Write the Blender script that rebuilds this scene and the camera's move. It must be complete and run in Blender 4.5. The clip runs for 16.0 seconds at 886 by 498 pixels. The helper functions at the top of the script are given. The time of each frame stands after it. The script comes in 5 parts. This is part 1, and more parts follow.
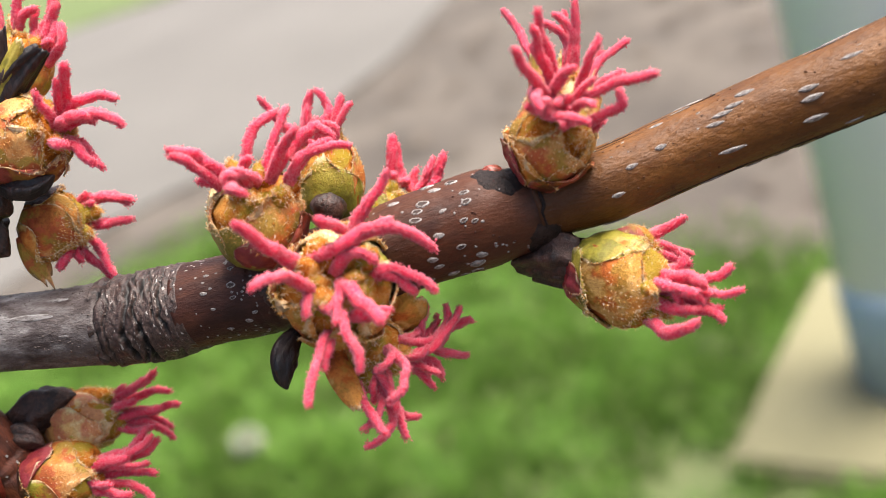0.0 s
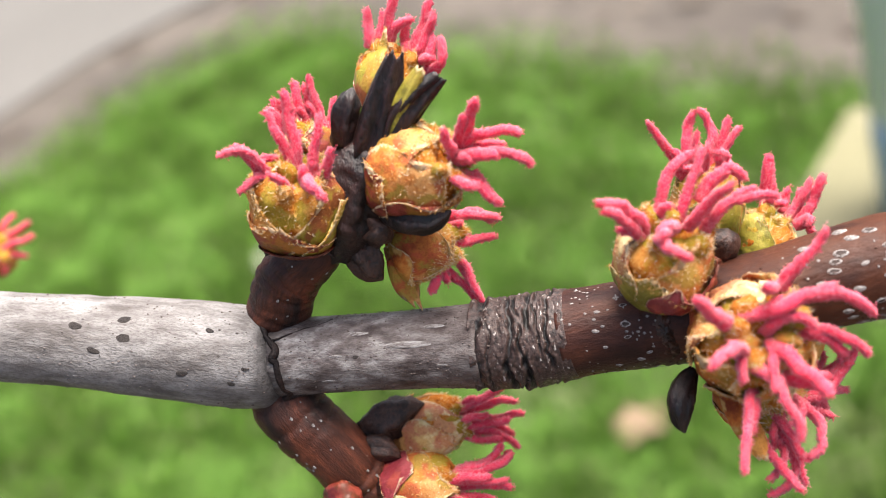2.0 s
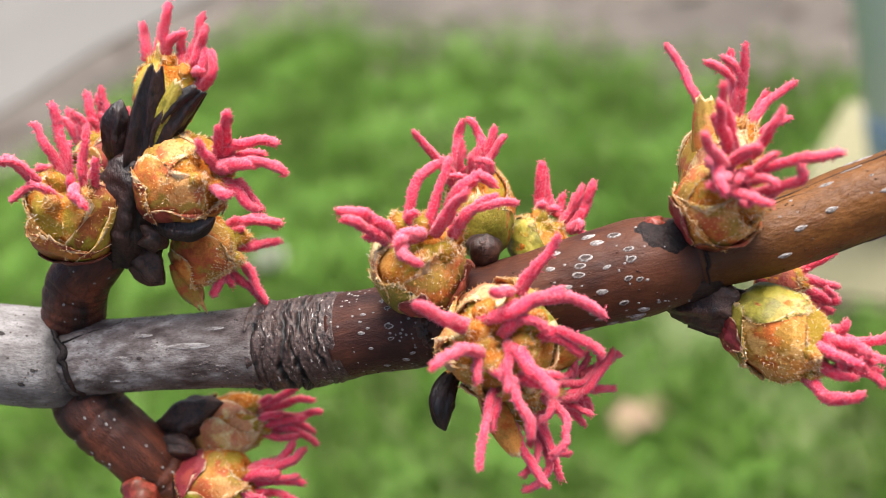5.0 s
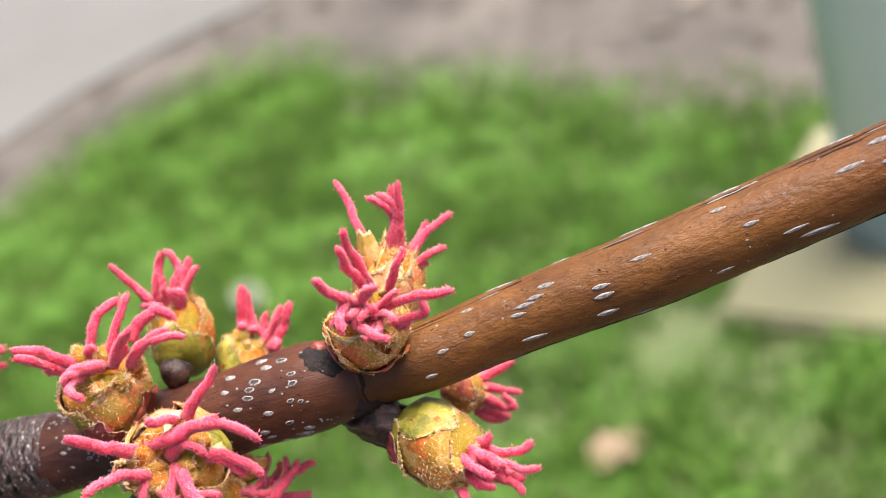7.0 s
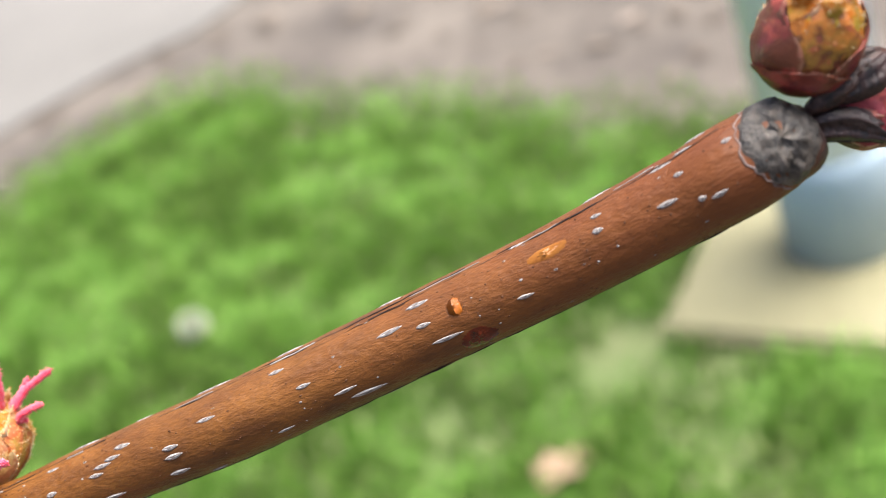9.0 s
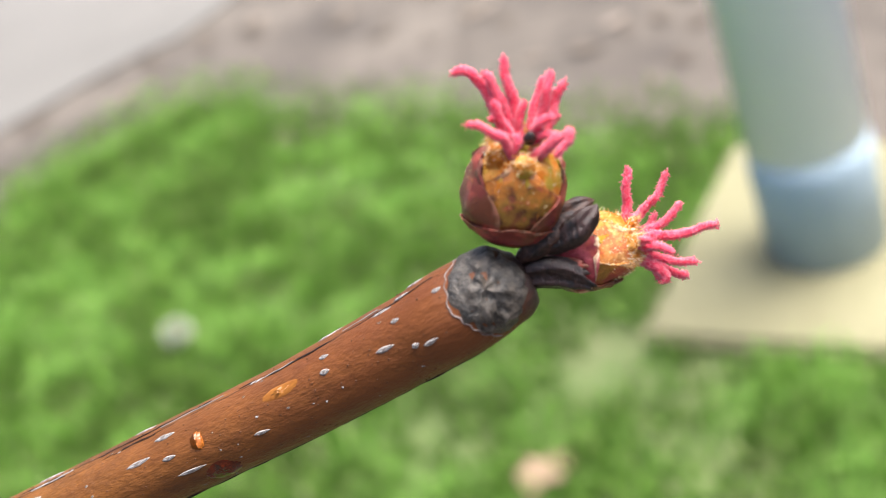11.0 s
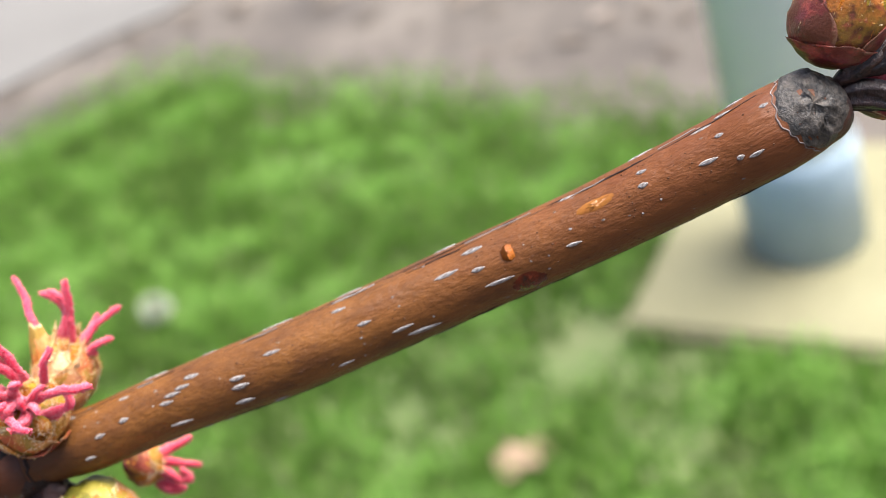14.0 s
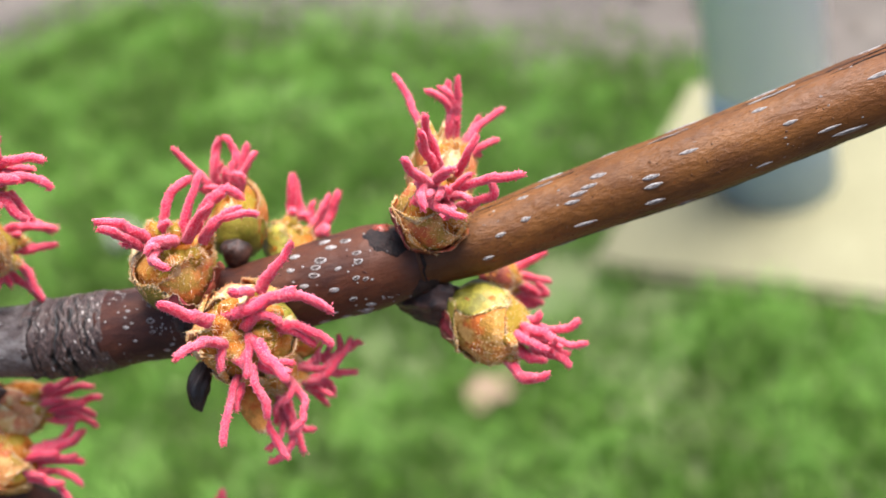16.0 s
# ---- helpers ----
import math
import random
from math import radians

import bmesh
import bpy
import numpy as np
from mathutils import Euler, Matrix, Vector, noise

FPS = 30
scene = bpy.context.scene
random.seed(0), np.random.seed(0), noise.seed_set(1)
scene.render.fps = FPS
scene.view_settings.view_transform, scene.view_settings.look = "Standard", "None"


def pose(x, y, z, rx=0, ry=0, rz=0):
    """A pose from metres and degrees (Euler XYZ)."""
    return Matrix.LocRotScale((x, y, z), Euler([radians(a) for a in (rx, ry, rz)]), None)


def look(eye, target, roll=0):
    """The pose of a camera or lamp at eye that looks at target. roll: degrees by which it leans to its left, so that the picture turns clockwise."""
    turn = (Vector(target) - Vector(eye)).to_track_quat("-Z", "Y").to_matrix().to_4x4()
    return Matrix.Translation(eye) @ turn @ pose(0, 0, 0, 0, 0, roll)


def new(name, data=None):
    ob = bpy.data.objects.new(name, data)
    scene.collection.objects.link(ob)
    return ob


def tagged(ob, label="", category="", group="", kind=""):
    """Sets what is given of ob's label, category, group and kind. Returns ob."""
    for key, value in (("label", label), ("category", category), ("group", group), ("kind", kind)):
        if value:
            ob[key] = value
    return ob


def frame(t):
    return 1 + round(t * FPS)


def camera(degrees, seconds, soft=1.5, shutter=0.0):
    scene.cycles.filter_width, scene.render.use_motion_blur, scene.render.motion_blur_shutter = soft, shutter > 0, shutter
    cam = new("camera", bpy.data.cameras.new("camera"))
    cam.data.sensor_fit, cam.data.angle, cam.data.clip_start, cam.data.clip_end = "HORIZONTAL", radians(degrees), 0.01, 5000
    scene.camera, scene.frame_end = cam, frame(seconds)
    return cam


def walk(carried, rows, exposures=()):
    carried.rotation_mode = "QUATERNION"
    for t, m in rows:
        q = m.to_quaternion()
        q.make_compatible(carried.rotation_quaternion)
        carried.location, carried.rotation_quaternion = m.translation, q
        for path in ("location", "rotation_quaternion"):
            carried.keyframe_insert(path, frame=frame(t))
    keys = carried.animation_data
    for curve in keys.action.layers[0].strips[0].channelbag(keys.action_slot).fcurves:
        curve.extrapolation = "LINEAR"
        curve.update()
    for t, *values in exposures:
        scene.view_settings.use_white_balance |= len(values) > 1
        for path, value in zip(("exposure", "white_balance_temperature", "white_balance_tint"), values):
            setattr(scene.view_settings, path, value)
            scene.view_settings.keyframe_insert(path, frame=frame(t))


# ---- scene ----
cam = camera(42.8, 16.0, soft=0.55)
# The lens stands a hand's width from the twig: a shallow depth of field leaves the garden behind it soft.
cam.data.dof.use_dof = True
cam.data.dof.focus_distance = 0.0676
cam.data.dof.aperture_fstop = 33.0

# seconds, place of the lens, turn
PATH = [
    (0, (-0.05882, -0.00016, 1.12861), (64.645, 16.248, -7.466)),
    (0.5, (-0.06332, 0.00062, 1.13148), (62.617, 16.486, -6.645)),
    (1, (-0.06732, 0.00296, 1.13663), (60.465, 16.190, -6.022)),
    (1.5, (-0.07433, 0.00460, 1.14091), (57.569, 15.728, -6.371)),
    (2, (-0.07651, 0.01030, 1.14429), (55.798, 15.465, -6.256)),
    (2.5, (-0.07315, 0.01376, 1.14685), (55.340, 15.207, -5.583)),
    (3, (-0.07273, 0.01559, 1.14861), (55.379, 15.054, -5.170)),
    (3.2, (-0.07322, 0.01487, 1.14876), (55.417, 15.066, -5.131)),
    (5.3, (-0.05961, 0.00681, 1.14185), (55.568, 15.927, -6.409)),
    (5.5, (-0.05742, 0.00700, 1.14161), (55.610, 16.184, -6.474)),
    (6, (-0.05200, 0.00768, 1.13923), (56.162, 16.653, -6.599)),
    (6.5, (-0.04599, 0.00411, 1.14234), (56.715, 16.854, -7.038)),
    (7, (-0.04221, 0.00247, 1.14508), (56.779, 16.740, -7.655)),
    (7.5, (-0.03604, 0.00323, 1.14502), (56.949, 16.845, -8.122)),
    (8, (-0.03068, 0.00233, 1.14295), (57.175, 16.708, -8.937)),
    (8.5, (-0.02380, 0.00115, 1.14466), (57.134, 16.712, -9.694)),
    (9, (-0.01670, 0.00143, 1.14642), (56.851, 16.880, -10.443)),
    (9.5, (-0.01044, 0.00309, 1.14525), (56.894, 16.936, -10.977)),
    (10, (-0.00451, 0.00203, 1.14719), (56.746, 17.051, -11.018)),
    (10.2, (-0.00138, 0.00167, 1.14929), (56.753, 17.056, -11.018)),
    (12.3, (0.00052, 0.00058, 1.14956), (56.496, 16.642, -10.802)),
    (12.5, (0.00000, 0.00000, 1.15000), (56.427, 16.611, -10.744)),
    (13, (-0.00353, 0.00168, 1.15460), (56.376, 16.186, -10.536)),
    (13.5, (-0.01091, -0.00156, 1.15551), (56.497, 15.379, -10.447)),
    (14, (-0.02306, -0.00409, 1.14908), (56.237, 14.565, -11.167)),
    (14.5, (-0.02826, -0.00480, 1.14789), (56.424, 14.124, -11.378)),
    (15, (-0.03415, -0.00457, 1.14650), (55.770, 13.776, -11.292)),
    (15.5, (-0.04598, -0.00236, 1.14452), (54.480, 13.177, -11.686)),
    (16, (-0.05474, -0.00159, 1.14765), (52.944, 11.856, -12.127)),
]
walk(cam, [(t, pose(*p, *r)) for t, p, r in PATH], exposures=[(0, 1.92, 6690, 10), (1.2, 2.05, 6640, 10), (3, 1.97, 6540, 10), (5, 1.87, 6440, 10), (7, 1.95, 6390, 10), (9, 2.22, 6390, 10), (10, 2.19, 6340, 10), (12.5, 2.12, 6340, 10), (15, 2.12, 6140, 10), (16, 1.95, 6090, 10)])

# ---- light: an evenly overcast spring sky ----
world = bpy.data.worlds.new("overcast_sky")
scene.world = world
world.use_nodes = True
wn, wl = world.node_tree.nodes, world.node_tree.links
sky = wn.new("ShaderNodeTexSky")
sky.sky_type = "NISHITA"
sky.sun_disc = False
SUN_HEIGHT, SUN_TURN = 70, 82
sky.sun_elevation, sky.sun_rotation = radians(SUN_HEIGHT), radians(SUN_TURN)
sky.air_density, sky.dust_density, sky.ozone_density = 1.0, 6.0, 1.0
wl.new(sky.outputs[0], wn["Background"].inputs[0])
wn["Background"].inputs[1].default_value = 0.085
sun = new("sun", bpy.data.lights.new("sun", "SUN"))
sun.data.energy, sun.data.angle, sun.data.color = 3.1, radians(42), (1.0, 0.95, 0.90)
SUN_WAY = Vector((math.sin(radians(SUN_TURN)) * math.cos(radians(SUN_HEIGHT)), math.cos(radians(SUN_TURN)) * math.cos(radians(SUN_HEIGHT)), math.sin(radians(SUN_HEIGHT))))
sun.matrix_world = look(SUN_WAY * 30, (0, 0, 0))

MM = 0.001


# ---- materials ----
class Nodes:
    """A short way to write node trees: n(type, input=value or socket) gives the new node's first output."""

    def __init__(self, name):
        self.mat = bpy.data.materials.new(name)
        self.mat.use_nodes = True
        self.tree = self.mat.node_tree
        self.bsdf = self.tree.nodes["Principled BSDF"]

    def put(self, node, key, value):
        socket = node.inputs[key]
        if isinstance(value, bpy.types.NodeSocket):
            self.tree.links.new(value, socket)
        elif isinstance(value, (tuple, list)) and len(value) == 3 and socket.type == "RGBA":
            socket.default_value = (*value, 1)
        else:
            socket.default_value = value

    def n(self, kind, out=0, settings=(), **inputs):
        node = self.tree.nodes.new("ShaderNode" + kind)
        for key, value in dict(settings).items():
            if key == "operation":
                node.operation = value
            elif key == "attribute_name":
                node.attribute_name = value
            elif key == "feature":
                node.feature = value
        for key, value in inputs.items():
            self.put(node, int(key[1:]) if key[0] == "i" and key[1:].isdigit() else key.replace("_", " "), value)
        return node.outputs[out]

    def attr(self, name, out=0):
        return self.n("Attribute", out=out, settings={"attribute_name": name})

    def place(self, stretch=(1, 1, 1), source=None):
        """Object space, stretched, in millimetres."""
        src = source if source is not None else self.n("TexCoord", out=3)
        return self.n("Mapping", Vector=src, Scale=tuple(s * 1000 for s in stretch))

    def noise(self, vector, scale, detail=4, rough=0.55):
        return self.n("TexNoise", Vector=vector, Scale=scale, Detail=detail, Roughness=rough)

    def ramp(self, value, *stops):
        node = self.tree.nodes.new("ShaderNodeValToRGB")
        self.tree.links.new(value, node.inputs[0])
        e = node.color_ramp.elements
        while len(e) < len(stops):
            e.new(0.5)
        for el, (at, colour) in zip(e, stops):
            el.position = at
            el.color = (*colour, 1) if isinstance(colour, tuple) else (colour, colour, colour, 1)
        return node.outputs[0]

    def mix(self, factor, a, b):
        node = self.tree.nodes.new("ShaderNodeMix")
        node.data_type = "RGBA"
        for key, value in ((0, factor), (6, a), (7, b)):
            if isinstance(value, bpy.types.NodeSocket):
                self.tree.links.new(value, node.inputs[key])
            elif isinstance(value, tuple):
                node.inputs[key].default_value = (*value, 1)
            else:
                node.inputs[key].default_value = value
        return node.outputs[2]

    def math(self, op, a, b=0.0):
        return self.n("Math", settings={"operation": op}, i0=a, i1=b)

    def bump(self, height, strength, distance):
        self.put(self.bsdf, "Normal", self.n("Bump", Height=height, Strength=strength, Distance=distance))

    def done(self, colour, roughness=0.6, **more):
        self.put(self.bsdf, "Base Color", colour)
        self.put(self.bsdf, "Roughness", roughness)
        for key, value in more.items():
            self.put(self.bsdf, key.replace("_", " "), value)
        return self.mat


def bark(name, dark, mid, light, streak, rough, coat=0.0, bump=0.5, dark_band=None, spec=0.3, grain=0.4, even=0.0, blister=0.0, drift=None, collar=None, run=0.25):
    """Twig bark: streaks along the stem, blotches, fine relief. The attribute "tube" runs along the stem."""
    k = Nodes(name)
    tube = k.attr("tube", 1)
    long = k.noise(k.place((run, streak, streak), tube), 1.0, 6, 0.6)
    blot = k.noise(k.place((0.5, 0.8, 0.8), tube), 0.6, 3)
    fine = k.noise(k.place((1.2, 3, 3), tube), 3.0, 4, 0.65)
    base = k.ramp(k.mix(0.45, long, blot), (0.37, dark), (0.5, mid), (0.63, light))
    base = k.mix(even, base, mid)
    col = k.mix(k.math("MULTIPLY", k.ramp(fine, (0.38, 1.0), (0.52, 0.0)), grain), base, dark)
    if drift:
        far = k.n("SeparateXYZ", Vector=k.place((1, 1, 1), tube))
        far = k.math("ADD", far, k.math("MULTIPLY", k.math("SUBTRACT", blot, 0.5), 30.0))
        col = k.mix(k.math("MULTIPLY", k.n("MapRange", Value=far, i1=drift[0], i2=drift[1]), 0.65), col, drift[2])
    if collar:
        near = k.math("ADD", k.n("SeparateXYZ", Vector=k.place((1, 1, 1), tube)), k.math("MULTIPLY", k.math("SUBTRACT", blot, 0.5), 6.0))
        col = k.mix(k.math("MULTIPLY", k.n("MapRange", Value=near, i1=collar[0], i2=collar[1], i3=1.0, i4=0.0), 0.85), col, collar[2])
    if dark_band:
        lo, hi, strength, wander = dark_band
        along = k.n("SeparateXYZ", Vector=k.place((1, 1, 1), tube))
        wob = k.math("ADD", along, k.math("MULTIPLY", k.math("SUBTRACT", k.noise(k.place((0.8, 1.2, 1.2), tube), 0.9, 4), 0.5), wander))
        band = k.math("MULTIPLY", k.n("MapRange", Value=wob, i1=lo - 0.8, i2=lo + 0.8), k.n("MapRange", Value=wob, i1=hi - 0.8, i2=hi + 0.8, i3=1.0, i4=0.0))
        col = k.mix(k.math("MULTIPLY", band, strength), col, (0.012, 0.010, 0.011))
    blisters = k.noise(k.place((1.3, 2.6, 2.6), tube), 1.0, 2, 0.5)
    k.bump(k.mix(blister, k.mix(0.5, fine, long), blisters), bump, 0.00018 + 0.00012 * blister)
    rnode = k.ramp(fine, (0.3, rough + 0.12), (0.7, rough - 0.06))
    return k.done(col, rnode, Coat_Weight=coat, Coat_Roughness=0.28, Specular_IOR_Level=spec)


BARK_GREY = bark("bark_weathered_grey", (0.0569, 0.0482, 0.0442), (0.1473, 0.1373, 0.1319), (0.2411, 0.231, 0.2243), 1.7, 0.62, bump=0.9, run=0.5, dark_band=(29.0, 40.0, 0.95, 1.4), spec=0.2, grain=0.45, even=0.2, blister=0.3)
BARK_SILVER = bark("bark_silver_brown", (0.028, 0.018, 0.016), (0.1013, 0.084, 0.0795), (0.270, 0.255, 0.245), 1.4, 0.5, bump=1.0, run=0.75, blister=0.3, dark_band=(10.0, 29.9, 0.95, 0.9), spec=0.3, drift=(36, 43, (0.045, 0.0285, 0.024)))


def ring_bark():
    """Wrinkled ring scars: red-brown skin, grooves shaded black in the colour, pale flecks on the ridges."""
    k = Nodes("bark_wrinkled_dark")
    tube = k.attr("tube", 1)
    fine = k.noise(k.place((2.5, 2.5, 2.5), tube), 1.6, 5, 0.65)
    fleck = k.noise(k.place((4.5, 2.2, 2.2), tube), 1.0, 3, 0.6)
    col = k.ramp(fine, (0.35, (0.01, 0.007, 0.006)), (0.5, (0.03, 0.015, 0.012)), (0.66, (0.066, 0.042, 0.035)))
    # Crevice shade put into the colour: blacker the deeper the groove.
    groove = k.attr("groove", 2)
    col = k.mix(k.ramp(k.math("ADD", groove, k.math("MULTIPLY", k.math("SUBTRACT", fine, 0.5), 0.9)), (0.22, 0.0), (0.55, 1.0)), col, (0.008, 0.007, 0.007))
    dry = k.math("MULTIPLY", k.ramp(fleck, (0.63, 0.0), (0.68, 0.85)), k.ramp(groove, (0.1, 1.0), (0.5, 0.15)))
    col = k.mix(dry, col, (0.34, 0.31, 0.29))
    k.bump(k.mix(0.5, fine, fleck), 0.9, 0.0002)
    return k.done(col, k.ramp(fine, (0.3, 0.6), (0.7, 0.38)), Specular_IOR_Level=0.4)


BARK_RING = ring_bark()
BARK_RED = bark("bark_red_brown", (0.0092, 0.0029, 0.0024), (0.0352, 0.0106, 0.0062), (0.081, 0.0257, 0.0122), 1.0, 0.5, 0.0, bump=0.6, dark_band=(69.2, 71.0, 0.6, 1.2), spec=0.2, grain=0.3, even=0.3, blister=0.4, drift=(56, 68, (0.0704, 0.0213, 0.0067)))
BARK_YOUNG = bark("bark_young_tan", (0.0285, 0.0084, 0.0029), (0.0931, 0.0347, 0.0062), (0.1568, 0.0627, 0.0119), 0.7, 0.42, 0.0, bump=0.8, dark_band=(127.9, 140.0, 0.9, 1.5), spec=0.2, grain=0.3, even=0.5, blister=0.5, drift=(94, 124, (0.0874, 0.0226, 0.0062)), collar=(70.2, 75.0, (0.0427, 0.0147, 0.0047)))
BARK_SPUR = bark("bark_spur_dark_red", (0.0122, 0.0061, 0.0051), (0.0528, 0.0163, 0.0091), (0.1318, 0.0365, 0.0173), 1.2, 0.45, 0.03, bump=0.9, spec=0.2)


def plain(name, a, b, scale, rough, bump=0.3, fine=6.0, stretch=(1, 1, 1), **more):
    """Two tones of one colour in blotches and grain, millimetre scale."""
    k = Nodes(name)
    at = k.place(stretch)
    big, small = k.noise(at, scale, 4), k.noise(at, scale * fine, 4, 0.65)
    k.bump(small, bump, 0.00012)
    return k.done(k.mix(k.ramp(k.mix(0.4, big, small), (0.42, 0.0), (0.58, 1.0)), a, b), rough, **{"Specular_IOR_Level": 0.25, **more})


SCAR = plain("leaf_scar_dark", (0.0075, 0.0065, 0.0055), (0.068, 0.056, 0.045), 1.1, 0.42, 1.0, 5, Specular_IOR_Level=0.4)
RIM = plain("scar_rim_pale", (0.08, 0.056, 0.048), (0.192, 0.16, 0.152), 2.0, 0.6)
CORK = plain("lenticel_cork", (0.070, 0.054, 0.048), (0.275, 0.262, 0.253), 0.0035, 0.7)
SLIT = plain("lenticel_slit", (0.0173, 0.0104, 0.0086), (0.0576, 0.0403, 0.0346), 0.004, 0.7)
SPOT = plain("bark_spot", (0.0135, 0.0112, 0.0105), (0.0638, 0.054, 0.0495), 2.5, 0.75, 0.8)
SAP = plain("sap_amber", (0.144, 0.0378, 0.0036), (0.225, 0.0675, 0.0072), 1.0, 0.3, 0.05, Specular_IOR_Level=0.3)
HUSK = plain("husk_black", (0.004, 0.0027, 0.0027), (0.024, 0.0105, 0.0085), 1.0, 0.36, 1.0, 5, (1, 1, 0.4), Specular_IOR_Level=0.35)
HUSK_BROWN = plain("husk_brown", (0.009, 0.004, 0.003), (0.056, 0.023, 0.014), 0.9, 0.42, 1.0, 5, Specular_IOR_Level=0.4)


def hair_skin():
    """Felted bud hair, each hair between rusty orange and cream."""
    k = Nodes("bud_hair")
    col = k.ramp(k.n("NewGeometry", out=8), (0.0, (0.4368, 0.1428, 0.0185)), (0.4, (0.6216, 0.3192, 0.0756)), (0.7, (0.7224, 0.5544, 0.2856)), (1.0, (0.7728, 0.7224, 0.6048)))
    return k.done(col, 0.75, Specular_IOR_Level=0.2)


HAIR = hair_skin()


def scale_skin(name, low, mid, top, spot, rough, coat, pale=0.8, blush=(0.26, 0.042, 0.027)):
    """A bud scale: colour changes from its base to its dry pale margin, with blotches of a second colour."""
    k = Nodes(name)
    at = k.place()
    blot, other, grain = k.noise(at, 1.3, 5, 0.65), k.noise(at, 0.7, 3, 0.55), k.noise(at, 6.0, 4, 0.7)
    along = k.math("ADD", k.attr("along", 2), k.math("MULTIPLY", k.math("SUBTRACT", blot, 0.5), 1.1))
    col = k.ramp(along, (0.16, low), (0.48, mid), (0.80, top))
    col = k.mix(k.math("MULTIPLY", k.ramp(other, (0.47, 0.0), (0.56, 1.0)), 0.85), col, spot)
    third = k.noise(k.n("Mapping", Vector=at, Location=(31.0, 7.0, 13.0)), 0.62, 3, 0.6)
    col = k.mix(k.math("MULTIPLY", k.ramp(third, (0.53, 0.0), (0.60, 1.0)), 0.75), col, blush)
    col = k.mix(k.math("MULTIPLY", k.ramp(grain, (0.36, 1.0), (0.5, 0.0)), 0.35), col, (0.10, 0.03, 0.010))
    rim = k.math("ADD", k.attr("rim", 2), k.math("MULTIPLY", k.math("SUBTRACT", k.mix(0.5, grain, blot), 0.5), 0.6))
    col = k.mix(k.ramp(rim, (0.93, 0.0), (1.02, pale)), col, (0.52, 0.40, 0.25))
    k.bump(k.mix(0.4, grain, blot), 0.7, 0.0002)
    return k.done(col, k.ramp(grain, (0.3, rough + 0.2), (0.7, rough)), Coat_Weight=coat, Coat_Roughness=0.3, Specular_IOR_Level=0.25)


SKIN = {
    "maroon": scale_skin("scale_maroon", (0.037, 0.003, 0.0037), (0.0851, 0.0052, 0.0089), (0.1258, 0.0192, 0.0104), (0.080, 0.0200, 0.0044), 0.34, 0.25, 0.12),
    "olive": scale_skin("scale_olive", (0.1036, 0.0133, 0.0074), (0.1776, 0.0888, 0.0089), (0.3552, 0.1258, 0.0178), (0.1406, 0.0089, 0.0118), 0.5, 0.05),
    "green": scale_skin("scale_yellow_green", (0.1012, 0.0906, 0.0064), (0.1758, 0.1652, 0.0107), (0.2451, 0.1225, 0.0186), (0.1492, 0.0293, 0.0096), 0.45, 0.1),
    "leaf": scale_skin("scale_leaf_green", (0.0782, 0.076, 0.0066), (0.1978, 0.18, 0.0171), (0.276, 0.216, 0.0304), (0.1196, 0.108, 0.0085), 0.35, 0.2, blush=(0.3128, 0.264, 0.038)),
    "lime": scale_skin("scale_lime", (0.1547, 0.1368, 0.0104), (0.2671, 0.2344, 0.0237), (0.3515, 0.2344, 0.0333), (0.3234, 0.1693, 0.0222), 0.38, 0.15),
    "tan": scale_skin("scale_dry_tan", (0.2131, 0.0393, 0.0099), (0.414, 0.1322, 0.0231), (0.516, 0.2655, 0.0945), (0.252, 0.1652, 0.0231), 0.65, 0.0, blush=(0.36, 0.059, 0.0252)),
    "rust": scale_skin("scale_rust", (0.1665, 0.0278, 0.0046), (0.4, 0.1, 0.0126), (0.5125, 0.2188, 0.042), (0.275, 0.15, 0.0189), 0.6, 0.0, blush=(0.4875, 0.2875, 0.0893)),
    "cream": scale_skin("scale_cream_rose", (0.360, 0.170, 0.050), (0.470, 0.290, 0.100), (0.560, 0.460, 0.240), (0.430, 0.170, 0.070), 0.55, 0.05, blush=(0.380, 0.110, 0.060)),
    "amber": scale_skin("scale_amber", (0.074, 0.0044, 0.0044), (0.148, 0.0777, 0.0074), (0.3108, 0.0962, 0.0104), (0.0444, 0.0074, 0.0044), 0.45, 0.1, 0.35),
    "rose": scale_skin("scale_rose", (0.1036, 0.0074, 0.0104), (0.222, 0.0259, 0.037), (0.2516, 0.0444, 0.0518), (0.1628, 0.0148, 0.0222), 0.4, 0.1),
    "brown": HUSK_BROWN,
}


def wool_skin():
    k = Nodes("bud_wool")
    at = k.place()
    blot, grain = k.noise(at, 0.9, 4, 0.6), k.noise(at, 9.0, 5, 0.7)
    col = k.ramp(k.mix(0.45, blot, grain), (0.36, (0.170, 0.038, 0.0045)), (0.47, (0.500, 0.145, 0.014)), (0.60, (0.620, 0.310, 0.080)))
    col = k.mix(k.math("MULTIPLY", k.ramp(k.noise(k.n("Mapping", Vector=at, Location=(5.0, 17.0, 3.0)), 0.55, 3), (0.50, 0.0), (0.58, 1.0)), 0.7), col, (0.30, 0.27, 0.03))
    k.bump(grain, 1.0, 0.0003)
    return k.done(col, 0.9, Specular_IOR_Level=0.1)


WOOL = wool_skin()


